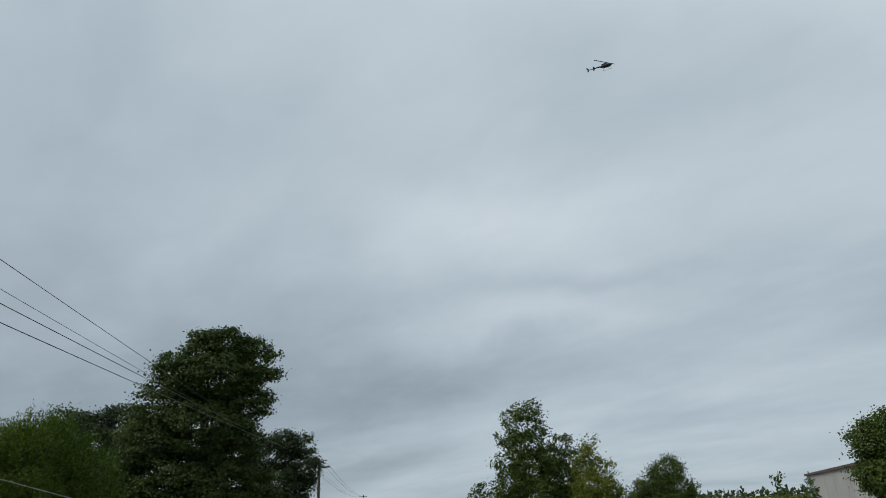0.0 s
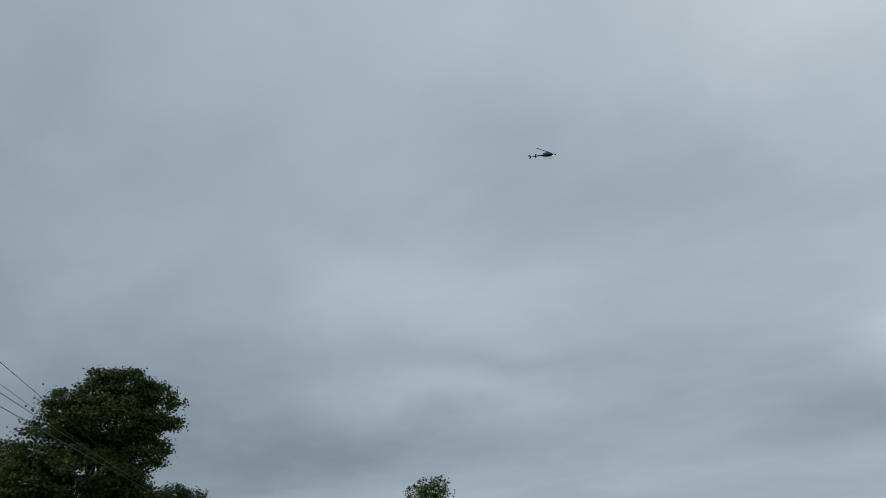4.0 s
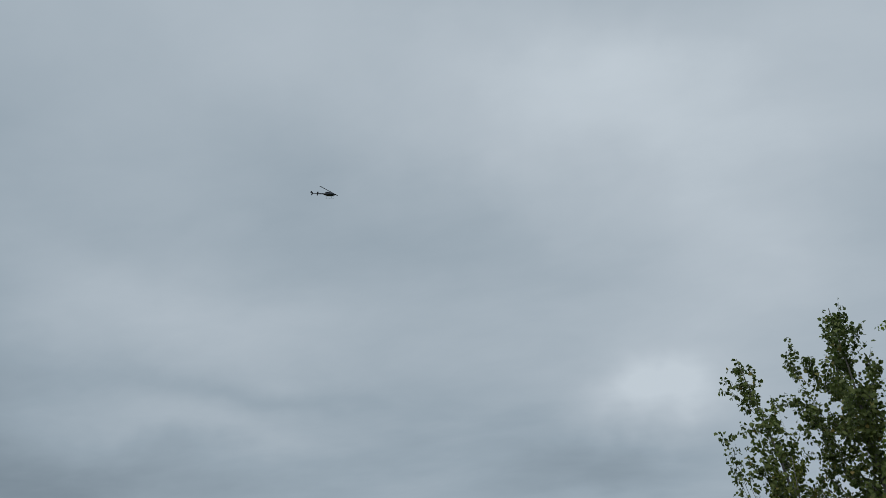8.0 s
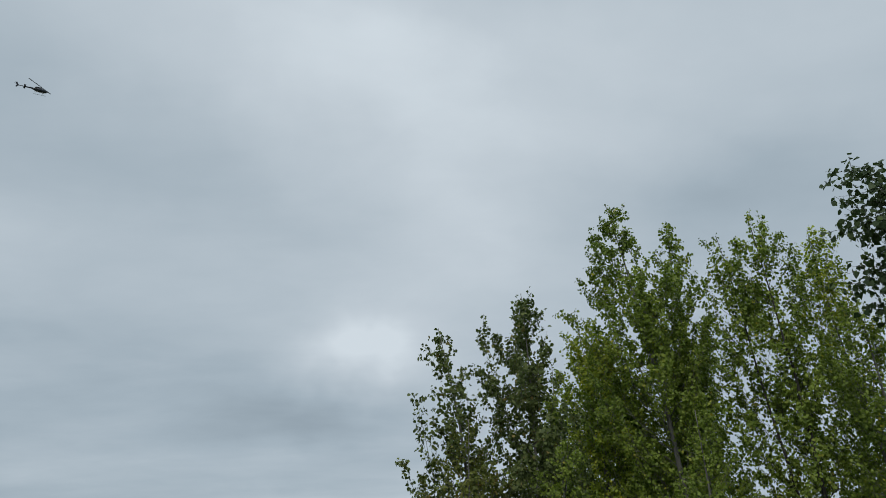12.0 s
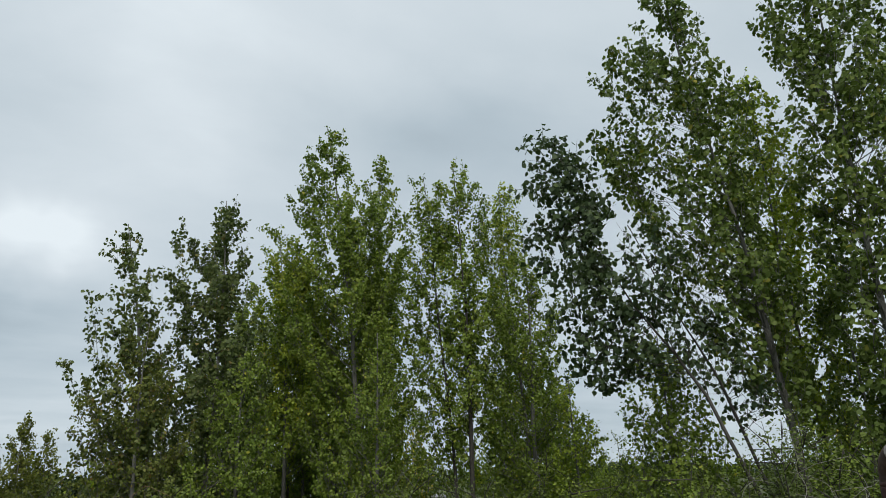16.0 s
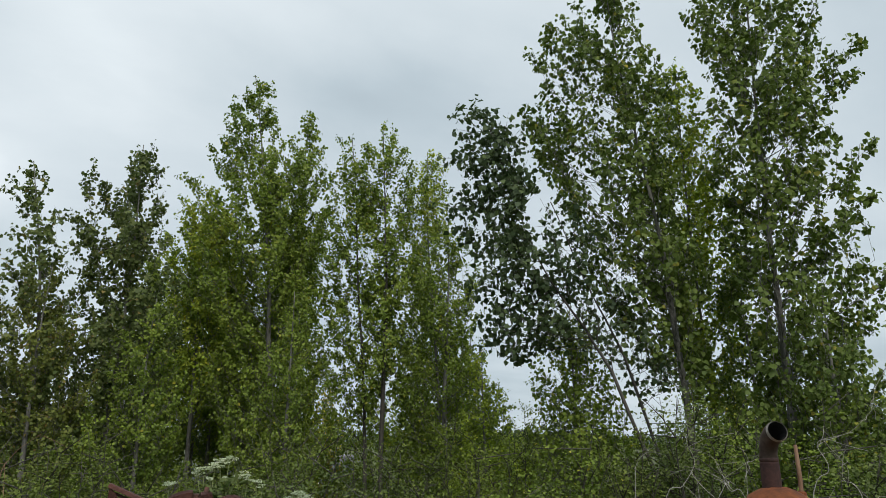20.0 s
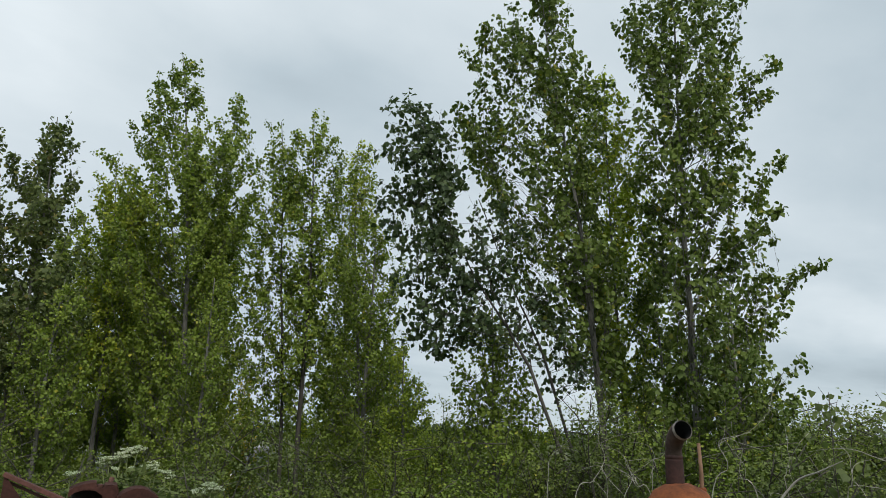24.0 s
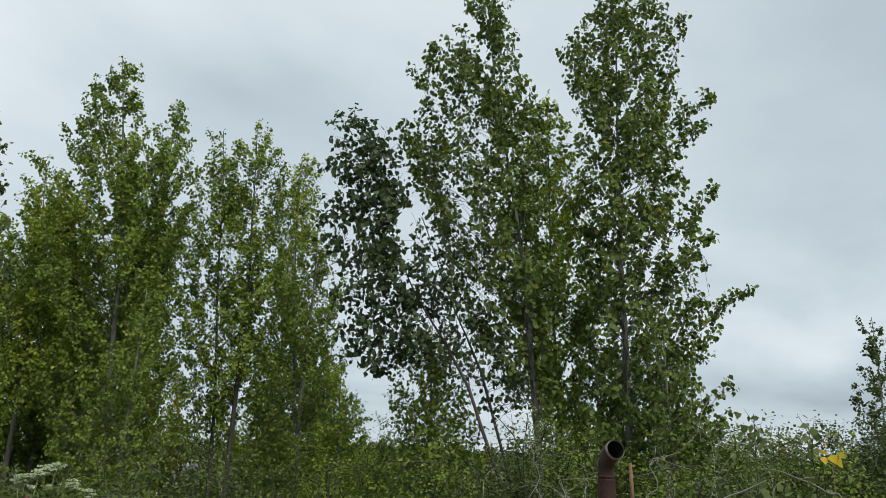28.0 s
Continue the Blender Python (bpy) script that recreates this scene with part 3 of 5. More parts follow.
def shrub(seed, base, height, spread, label, mat, count=900, leaf=0.06, stems=9, name="shrub", group="undergrowth shrubs", outline=OVAL, bark=None, lean=0.5):
    """A thicket bush: stems from one root, twigs, leaves up the stems."""
    rnd, rng = random.Random(seed), np.random.default_rng(seed)
    base = Vector(base)
    bush = thing(name, base, label, "shrub", group)
    P, D, S = [], [], []
    for s in range(stems):
        a = 6.28 * s / stems + rnd.uniform(-0.3, 0.3)
        q = spread * rnd.uniform(0.25, 1.0)
        h = height * rnd.uniform(0.62, 1.05) * (1 - 0.25 * (q / spread) ** 2)
        path = bent(Vector((rnd.gauss(0, 0.05), rnd.gauss(0, 0.05), 0)), Vector((math.cos(a) * q, math.sin(a) * q, h)), rnd, 0.07, 6, 0.08 * h)
        runs = [(path, [0.010 * (1 - 0.8 * i / 6) for i in range(7)])]
        twigs = [path]
        for _ in range(6):
            p = along_path(path, rnd.uniform(0.25, 0.95))
            e = p + Vector((rnd.gauss(0, 0.22), rnd.gauss(0, 0.22), rnd.uniform(0.0, 0.3))) * (0.5 + 0.5 * spread)
            tw = [p, (p + e) / 2, e]
            runs.append((tw, [0.006, 0.005, 0.003]))
            twigs.append(tw)
        tubes("stem", runs, bark or BARK_DARK, bush, "", 5)
        for _ in range(count // stems):
            tw = twigs[rnd.randrange(len(twigs))] if rnd.random() < 0.75 else path
            p = along_path(tw, 0.12 + 0.88 * rnd.random())
            P.append(p + Vector((rnd.gauss(0, 0.07), rnd.gauss(0, 0.07), rnd.gauss(0, 0.07))))
            D.append((rnd.gauss(0, 0.7), rnd.gauss(0, 0.7), rnd.gauss(0.05, 0.45)))
            S.append(leaf * rnd.uniform(0.6, 1.25))
    leaves("foliage", P, D, S, rng, mat, bush, outline, facing=[(p.x, p.y, 0.5 * height + 0.3) for p in P], loose=0.45)
    return bush


# ---- ground ----
def make_ground():
    rnd = random.Random(4)
    verts, faces = [(0, 0, 0)], []
    rings = [1.5, 3, 5, 7.5, 10, 14, 20, 30, 45, 70, 110, 180, 320, 700, 1600, 4200]
    sides = 72
    for r in rings:
        for k in range(sides):
            a = 2 * math.pi * k / sides
            z = 0.05 * noise.noise((r * math.sin(a) * 0.25, r * math.cos(a) * 0.25, 0)) if 2 < r < 60 else 0
            verts.append((r * math.sin(a), r * math.cos(a), z - (0.03 if r > 2 else 0)))
    for k in range(sides):
        faces.append((0, 1 + (k + 1) % sides, 1 + k))
    for i in range(len(rings) - 1):
        for k in range(sides):
            a, b = 1 + i * sides, 1 + (i + 1) * sides
            faces.append((a + k, a + (k + 1) % sides, b + (k + 1) % sides, b + k))
    g = raw("ground", verts, faces, GRASS_GROUND, smooth=True)
    tagged(g, "rough uneven grassy ground of an overgrown lot", "ground", kind="structure")


make_ground()


# ---- utility line ----
LINE_FAR = foot(-59.0, 85)
LINE_NEAR = foot(-82.6, 19)
LINE_DIR = (LINE_NEAR - LINE_FAR).normalized()
LINE_SIDE = Vector((-LINE_DIR.y, LINE_DIR.x, 0))
POLE_NEAR = LINE_FAR + LINE_DIR * ((LINE_NEAR - LINE_FAR).length * 1.27)
POLE_BEYOND = foot(-55.6, 235)


def utility_pole(place, top, can):
    p = thing("utility_pole", place, "weathered wooden utility pole with a crossarm and insulators", "utility pole", "line of utility poles")
    v, f = tube([Vector((0, 0, -0.3)), Vector((0.02, 0, top * 0.5)), Vector((0.03, 0.02, top))], [0.18, 0.16, 0.13], 10)
    raw("post", v, f, POLE_WOOD, p, "", True)
    turn = math.atan2(LINE_SIDE.y, LINE_SIDE.x)
    bm = bmesh.new()
    box(bm, (-1.25, -0.06, top - 0.62), (1.25, 0.06, top - 0.48), 0.012)
    arm = part("crossarm", bm, POLE_WOOD, p)
    arm.rotation_euler = (0, 0, turn)
    for s in (-1, 1):
        brace = part("brace", _bar((s * 0.62, 0.08, top - 0.60), (0.0, 0.13, top - 1.2), 0.02), CAN_GREY, p)
        brace.rotation_euler = (0, 0, turn)
    for x in (-1.12, -0.55, 0.55, 1.12):
        bm = bmesh.new()
        lathe(bm, ((0, 0.02), (0.05, 0.02), (0.06, 0.05), (0.11, 0.05), (0.12, 0.035), (0.16, 0.03)), 10)
        ins = part("insulator", bm, CAN_GREY, p, "grey glazed insulator")
        ins.location = Matrix.Rotation(turn, 3, "Z") @ Vector((x, 0, top - 0.48))
    if can:
        bm = bmesh.new()
        lathe(bm, ((0, 0.2), (0.03, 0.23), (0.75, 0.23), (0.80, 0.2), (0.84, 0.06)), 16)
        c = part("transformer", bm, CAN_GREY, p, "grey cylindrical transformer can")
        c.location = Matrix.Rotation(turn, 3, "Z") @ Vector((-0.42, 0, top - 2.4))
    return p


def _bar(a, b, r):
    bm = bmesh.new()
    v, f = tube([Vector(a), (Vector(a) + Vector(b)) / 2, Vector(b)], [r] * 3, 6)
    vs = [bm.verts.new(x) for x in v]
    for q in f:
        bm.faces.new([vs[i] for i in q])
    return bm


utility_pole(LINE_FAR, 7.65, True)
utility_pole(POLE_NEAR, 7.9, False)
utility_pole(POLE_BEYOND, 8.0, False)


def power_wire(side, z_far, az, el, sag, r=0.011):
    """One conductor between the poles; it stands at elevation el where it crosses azimuth az."""
    a = LINE_FAR + LINE_SIDE * side
    u = way(az, 0)
    k = (a.x * u.y - a.y * u.x) / (LINE_DIR.y * u.x - LINE_DIR.x * u.y)   # along the line to that azimuth
    z_mid = EYE + (a + LINE_DIR * k).length * math.tan(radians(el))
    b = POLE_NEAR + LINE_SIDE * side
    span = (b - a).length
    s0 = k / span
    z_near = (z_mid + sag * 4 * s0 * (1 - s0) - z_far * (1 - s0)) / s0
    a, b = a + Vector((0, 0, z_far)), b + Vector((0, 0, z_near))
    pts = [a.lerp(b, i / 24) - Vector((0, 0, sag * 4 * (i / 24) * (1 - i / 24))) for i in range(25)]
    w = tubes("power_wire", [(pts, [r] * 25)], WIRE, None, "", 5)
    tagged(w, "thin dark overhead power wire strung between wooden poles", "wire", "overhead wires")
    c = POLE_BEYOND + LINE_SIDE * side + Vector((0, 0, 7.5))
    pts = [a.lerp(c, i / 16) - Vector((0, 0, 1.2 * 4 * (i / 16) * (1 - i / 16))) for i in range(17)]
    w = tubes("power_wire", [(pts, [r * 1.4] * 17)], WIRE, None, "", 5)
    tagged(w, "thin dark overhead power wire strung between wooden poles", "wire", "overhead wires")


power_wire(-1.12, 7.35, -82.8, 18.0, 0.30)
power_wire(-0.55, 7.35, -82.5, 16.0, 0.30, 0.008)
power_wire(0.55, 7.35, -82.3, 15.0, 0.25)
power_wire(1.12, 7.3, -82.1, 13.7, 0.2)
stays = [POLE_NEAR + Vector((0, 0, 5.2)), at(-84.0, 4.6, 15.6), at(-80.5, 3.37, 16.2), at(-76.1, 2.04, 17.0), at(-70.0, 0.0, 18.0), foot(-58.0, 20)]
guy = [a.lerp(b, u / 4) for a, b in zip(stays, stays[1:]) for u in range(4)] + [stays[-1]]
tagged(tubes("guy_wire", [(guy, [0.011] * len(guy))], CAN_GREY, None, "", 5), "pale sagging guy wire running from a pole down to the ground", "wire", "overhead wires")


# ---- building far off ----
def make_building():
    a, b = foot(-23.1, 106), foot(-19.0, 71)
    along_, z = (b - a), 4.05
    ln = along_.length
    ang = math.atan2(along_.y, along_.x)
    h = thing("commercial_building", a, "low beige building with a dark red roof edge beyond the trees", "building")
    h.rotation_euler = (0, 0, ang)
    bm = bmesh.new()
    box(bm, (0, 0, -0.2), (ln, 0.3, z), 0.02)
    part("wall", bm, STUCCO, h)
    bm = bmesh.new()
    box(bm, (0, 0.302, -0.2), (0.3, 6, z), 0.02)
    part("wall", bm, STUCCO, h)
    bm = bmesh.new()
    box(bm, (ln - 0.3, 0.302, -0.2), (ln, 6, z), 0.02)
    part("wall", bm, STUCCO, h)
    bm = bmesh.new()
    box(bm, (0, 5.7, -0.2), (ln, 6.003, z - 0.01), 0.02)
    part("wall", bm, STUCCO, h)
    bm = bmesh.new()
    box(bm, (-0.15, -0.15, z), (ln + 0.15, 6.1, z + 0.22), 0.03)
    part("roof", bm, ROOF_METAL, h)
    bm = bmesh.new()
    box(bm, (-0.25, -0.25, z - 0.02), (ln + 0.25, -0.153, z + 0.24), 0.02)
    part("roof_trim", bm, RED_TRIM, h, "dark red roof trim")
    bm = bmesh.new()
    box(bm, (-0.25, -0.15, z - 0.02), (-0.153, 6.1, z + 0.24), 0.02)
    part("roof_trim", bm, RED_TRIM, h, "dark red roof trim")
    # panel seams
    x = 6.0
    while x < ln - 1:
        bm = bmesh.new()
        box(bm, (x, -0.012, 0), (x + 0.05, -0.001, z - 0.15))
        part("seam", bm, CAN_GREY, h)
        x += 6.0
    # low lean-to
    bm = bmesh.new()
    vs = [bm.verts.new(p) for p in ((-7, 1, -0.2), (-0.02, 1, -0.2), (-0.02, 5.6, -0.2), (-7, 5.6, -0.2), (-7, 1, 1.5), (-0.02, 1, 2.6), (-0.02, 5.6, 2.6), (-7, 5.6, 1.5))]
    for q in ((0, 1, 5, 4), (1, 2, 6, 5), (2, 3, 7, 6), (3, 0, 4, 7), (0, 3, 2, 1), (4, 5, 6, 7)):
        bm.faces.new([vs[i] for i in q])
    lean = part("lean_to", bm, STUCCO, h)
    bm = bmesh.new()
    vs = [bm.verts.new(p) for p in ((-7.3, 0.8, 1.46), (-0.02, 0.8, 2.61), (-0.02, 5.8, 2.61), (-7.3, 5.8, 1.46), (-7.3, 0.8, 1.58), (-0.02, 0.8, 2.73), (-0.02, 5.8, 2.73), (-7.3, 5.8, 1.58))]
    for q in ((0, 1, 5, 4), (1, 2, 6, 5), (2, 3, 7, 6), (3, 0, 4, 7), (0, 3, 2, 1), (4, 5, 6, 7)):
        bm.faces.new([vs[i] for i in q])
    part("roof", bm, RED_TRIM, lean, "dark red sloping lean-to roof")


make_building()


# ---- helicopter ----
def make_helicopter():
    place = eye + way(-32.5, 33.7) * 330
    h = thing("helicopter", place, "small dark light helicopter flying under grey cloud", "helicopter")
    right = Vector((math.cos(radians(-32.5)), -math.sin(radians(-32.5)), 0))
    h.rotation_euler = (radians(4), radians(-7), math.atan2(right.y, right.x) + radians(1))
    bm = bmesh.new()
    lathe(bm, ((-2.6, 0.28), (-2.2, 0.45), (-1.5, 0.72), (-0.5, 0.92), (0.6, 0.95), (1.5, 0.82), (2.3, 0.52), (2.8, 0.22), (2.95, 0.05)), 18, "X")
    for v in bm.verts:
        v.co.z = v.co.z * (0.95 if v.co.z < 0 else 0.9) + (0.12 if v.co.x < -1 else -0.08 if v.co.x > 1.8 else 0)
    body = part("fuselage", bm, HELI_PAINT, h, smooth=True)
    bm = bmesh.new()
    lathe(bm, ((1.0, 0.70), (1.6, 0.72), (2.2, 0.5), (2.62, 0.22)), 14, "X")
    for v in bm.verts:
        v.co.z = v.co.z * 0.8 + 0.22
    part("windscreen", bm, GLASS, body, "dark glass windscreen", True)
    bm = bmesh.new()
    lathe(bm, ((-1.7, 0.2), (-1.2, 0.36), (0.2, 0.40), (0.8, 0.2)), 12, "X")
    for v in bm.verts:
        v.co.z += 1.0
    part("engine_cowling", bm, HELI_PAINT, h, smooth=True)
    bm = bmesh.new()
    lathe(bm, ((-7.6, 0.13), (-5.0, 0.2), (-2.3, 0.34)), 12, "X")
    for v in bm.verts:
        v.co.z += 0.28
    part("tail_boom", bm, HELI_PAINT, h, smooth=True)
    bm = bmesh.new()
    vs = [bm.verts.new(p) for p in ((-7.9, -0.04, 1.5), (-7.2, -0.04, 0.3), (-7.9, -0.04, -0.6), (-8.4, -0.04, -0.5), (-8.0, -0.04, 0.3), (-8.5, -0.04, 1.5))]
    fc = bm.faces.new(vs)
    ext = bmesh.ops.extrude_face_region(bm, geom=[fc])
    bmesh.ops.translate(bm, verts=[g for g in ext["geom"] if isinstance(g, bmesh.types.BMVert)], vec=(0, 0.08, 0))
    part("tail_fin", bm, HELI_PAINT, h)
    bm = bmesh.new()
    box(bm, (-5.5, -1.0, 0.26), (-4.95, 1.0, 0.33), 0.02)
    st = part("stabilizer", bm, HELI_PAINT, h)
    for s in (-1, 1):
        bm = bmesh.new()
        box(bm, (-5.6, s * 1.0 - 0.03, -0.1), (-4.9, s * 1.0 + 0.03, 0.75), 0.02)
        part("end_plate", bm, HELI_PAINT, st)
    for s in (-1, 1):
        pts = [Vector((-1.9, s * 0.95, -1.5)), Vector((1.9, s * 0.95, -1.5)), Vector((2.4, s * 0.95, -1.38))]
        skid = tubes("skid", [(pts, [0.06, 0.06, 0.05])], HELI_LIGHT, h, "pale skid tube", 8)
        for x in (-1.1, 1.1):
            tubes("strut", [([Vector((x, s * 0.35, -0.7)), Vector((x, s * 0.8, -1.2)), Vector((x, s * 0.95, -1.5))], [0.05] * 3)], HELI_LIGHT, skid, "", 6)
    tubes("rotor_mast", [([Vector((0, 0, 1.0)), Vector((0, 0, 1.5)), Vector((0, 0, 1.95))], [0.12, 0.1, 0.1])], HELI_PAINT, h, "", 8)
    for s in (0, math.pi):
        bm = bmesh.new()
        box(bm, (0.15, -0.2, -0.03), (6.3, 0.2, 0.03), 0.015)
        b = part("rotor_blade", bm, HELI_PAINT, h)
        b.location, b.rotation_euler = (0, 0, 1.85), (0, 0, s + radians(44))
    for s in (0.4, 0.4 + math.pi):
        bm = bmesh.new()
        box(bm, (0.05, -0.03, -0.09), (0.85, 0.03, 0.09), 0.01)
        b = part("tail_rotor_blade", bm, HELI_PAINT, h)
        b.location, b.rotation_euler = (-8.0, -0.22, 0.5), (0, s, 0)


make_helicopter()


# ---- far trees round the maple ----
def lobe(az, el, d, rx, rz=None, ry=None):
    return at(az, el, d), (rx, ry or rx, rz or rx * 0.85)


broad_tree(11, foot(-67.4, 45), "tall dark green maple with a dense layered crown", (
    lobe(-66.9, 12.6, 45, 2.0, 1.3), lobe(-69.6, 11.2, 45, 1.5, 1.0), lobe(-64.5, 12.0, 45, 1.5, 1.1), lobe(-67.2, 10.4, 45, 3.0, 1.5), lobe(-63.6, 10.6, 45, 1.1, 0.7), lobe(-71.0, 9.8, 45, 0.9, 0.6),
    lobe(-70.5, 8.0, 45, 1.9, 1.3), lobe(-65.4, 8.6, 45, 2.0, 1.3), lobe(-68.0, 6.6, 45, 3.2, 1.6), lobe(-71.8, 5.6, 45, 1.8, 1.3),
    lobe(-65.6, 5.4, 45, 1.7, 1.4), lobe(-72.4, 3.6, 45, 1.8, 1.2), lobe(-70.0, 3.0, 45, 2.6, 1.6), lobe(-66.5, 2.6, 45, 2.6, 1.6), lobe(-64.6, 2.2, 45.5, 1.9, 1.7), lobe(-66.6, 13.2, 45, 1.5, 0.9), lobe(-68.6, 0.4, 45, 3.6, 1.4), lobe(-65.4, 0.2, 45, 2.2, 1.4)),
    LEAF_MAPLE, 0.12, 400, name="maple_tree", girth=0.42, outline=STAR, tuft=0.58, flat=0.34, each=84, shell=0.84, upright=0.03)
broad_tree(12, foot(-75.2, 62), "dark broadleaf tree with a rounded top behind a maple", (
    lobe(-76.8, 6.6, 62, 2.0, 1.5), lobe(-73.6, 7.1, 62, 1.8, 1.4), lobe(-75.4, 5.4, 62, 3.2, 1.8), lobe(-78.2, 5.0, 62, 2.4, 1.8), lobe(-73.0, 4.2, 62, 2.4, 2.0), lobe(-75.4, 2.4, 62, 3.4, 2.2)),
    LEAF_DEEP, 0.20, 190, name="broadleaf_tree", girth=0.4, tuft=0.7, each=70)
broad_tree(13, foot(-61.6, 56), "dark rounded broadleaf tree beside a maple", (
    lobe(-61.7, 5.5, 56, 1.3, 1.1), lobe(-60.4, 5.2, 56, 1.1, 1.0), lobe(-62.8, 4.6, 56, 1.6, 1.4), lobe(-60.4, 3.6, 56, 1.5, 1.4), lobe(-61.8, 2.2, 56, 2.2, 1.7), lobe(-62.0, 0.4, 56, 2.2, 1.4)),
    LEAF_DEEP, 0.16, 360, name="broadleaf_tree", girth=0.3, tuft=0.55, each=60)
broad_tree(14, foot(-78.6, 22), "bright green feathery willow bush with upright shoots", (
    lobe(-78.4, 4.8, 22, 1.25, 0.95), lobe(-77.6, 6.5, 22, 0.55, 0.42), lobe(-79.4, 6.3, 22, 0.6, 0.4), lobe(-80.9, 5.6, 22, 0.5, 0.4), lobe(-76.2, 5.2, 22, 0.55, 0.5), lobe(-75.7, 3.4, 22, 0.85, 0.8), lobe(-81.0, 4.2, 22, 1.0, 0.9), lobe(-78.4, 1.8, 22, 1.6, 1.2), lobe(-75.2, 0.8, 22, 1.0, 1.0), lobe(-83.0, 3.0, 22, 1.2, 1.1), lobe(-80.5, 0.6, 22, 1.6, 1.2)),
    LEAF_WILLOW, 0.10, 1600, name="willow_bush", girth=0.12, outline=LONG, tuft=0.30, flat=0.6, upright=0.22, category="shrub", each=80)

# ---- trees on the far side of the lot ----
FAR_GROUP = "trees across the lot"
broad_tree(21, foot(-43.0, 38), "tall dark green poplar standing across the lot", (
    lobe(-42.5, 7.2, 38, 0.75, 0.55), lobe(-43.7, 6.7, 38, 0.6, 0.5), lobe(-42.0, 6.0, 38, 0.65, 0.6), lobe(-43.9, 5.4, 38, 0.75, 0.6), lobe(-42.8, 4.6, 38, 1.1, 0.7), lobe(-44.6, 3.4, 38, 0.6, 0.6), lobe(-42.2, 3.0, 38, 1.2, 0.8), lobe(-44.0, 1.8, 38, 1.1, 0.8), lobe(-42.3, 0.8, 38, 1.5, 1.0), lobe(-44.4, -0.2, 38, 1.0, 0.8)),
    LEAF_LOT, 0.10, 900, name="poplar_tree", group=FAR_GROUP, girth=0.12, tuft=0.30, outline=DELTA, bark=BARK, upright=0.14, each=34, shell=0.7)
broad_tree(22, foot(-40.2, 39), "green poplar with a rounded crown across the lot", (
    lobe(-40.2, 4.6, 39, 0.6, 0.5), lobe(-41.0, 3.6, 39, 0.8, 0.7), lobe(-39.4, 3.4, 39, 0.7, 0.7), lobe(-40.4, 2.0, 39, 1.2, 0.9), lobe(-39.8, 0.4, 39, 1.3, 0.9)),
    LEAF_LOT, 0.10, 900, name="poplar_tree", group=FAR_GROUP, girth=0.1, tuft=0.30, outline=DELTA, bark=BARK, upright=0.14, each=34, shell=0.7)
broad_tree(23, foot(-37.8, 37), "poplar turning yellow across the lot", (
    lobe(-38.0, 4.6, 37, 0.30, 0.55), lobe(-37.8, 3.6, 37, 0.55, 0.5), lobe(-38.6, 2.8, 37, 0.6, 0.6), lobe(-37.2, 2.4, 37, 0.7, 0.6), lobe(-37.9, 1.4, 37, 1.0, 0.7), lobe(-36.8, 0.9, 37, 0.7, 0.6), lobe(-37.8, 0.0, 37, 1.2, 0.8)),
    LEAF_LOT_PALE, 0.10, 950, name="poplar_tree", group=FAR_GROUP, girth=0.1, tuft=0.32, outline=DELTA, bark=BARK, upright=0.14, each=40)
broad_tree(24, foot(-46.2, 40), "small round green tree beside a taller poplar", (
    lobe(-46.3, 1.5, 40, 0.45, 0.4), lobe(-46.9, 0.9, 40, 0.5, 0.45), lobe(-45.6, 0.7, 40, 0.55, 0.5), lobe(-46.2, -0.3, 40, 0.9, 0.7)),
    LEAF_LOT, 0.11, 1150, name="broadleaf_tree", group=FAR_GROUP, girth=0.06, tuft=0.3, bark=BARK, each=40)
broad_tree(25, foot(-32.8, 40), "low rounded dark green tree across the lot", (
    lobe(-32.4, 2.1, 40, 0.85, 0.75), lobe(-33.7, 1.0, 40, 0.9, 0.8), lobe(-31.8, 0.8, 40, 0.85, 0.8), lobe(-34.6, 0.2, 40, 0.7, 0.7), lobe(-32.6, -0.4, 40, 1.4, 0.9)),
    LEAF_LOT, 0.095, 1900, name="broadleaf_tree", group=FAR_GROUP, girth=0.1, tuft=0.34, bark=BARK, upright=0.12, each=50)
poplar(26, foot(-25.0, 32), at(-24.9, 2.0, 32), "slender sapling with sparse leaves across the lot", 0.42, 0.2, 0.03, 0.11, LEAF_LOT, group=FAR_GROUP, plumes=14, fill=0.5)
poplar(27, foot(-22.9, 50), at(-22.9, 1.7, 50), "small dark sapling in front of a building", 0.5, 0.1, 0.04, 0.15, LEAF_DARK, group=FAR_GROUP, plumes=14, fill=0.6)
broad_tree(28, foot(-16.3, 30), "broad green poplar with a rounded full crown", (
    lobe(-17.3, 4.2, 30, 0.75, 0.65), lobe(-15.0, 4.8, 30, 0.75, 0.65), lobe(-18.7, 3.4, 30, 0.7, 0.7), lobe(-13.8, 3.8, 30, 0.65, 0.6), lobe(-16.4, 3.0, 30, 1.2, 0.9), lobe(-18.2, 1.2, 30, 1.0, 0.8), lobe(-14.3, 1.6, 30, 1.1, 0.8), lobe(-16.4, 0.4, 30, 1.5, 1.0)),
    LEAF_LOT, 0.080, 3000, name="poplar_tree", group=FAR_GROUP, girth=0.13, tuft=0.34, outline=DELTA, bark=BARK)
poplar(29, foot(-4.4, 30), at(-4.5, 5.0, 30), "sapling with a narrow leafy top", 0.62, 0.1, 0.04, 0.085, LEAF_LOT, group=FAR_GROUP, plumes=100, fill=1.6, twig=(0.2, 0.5))
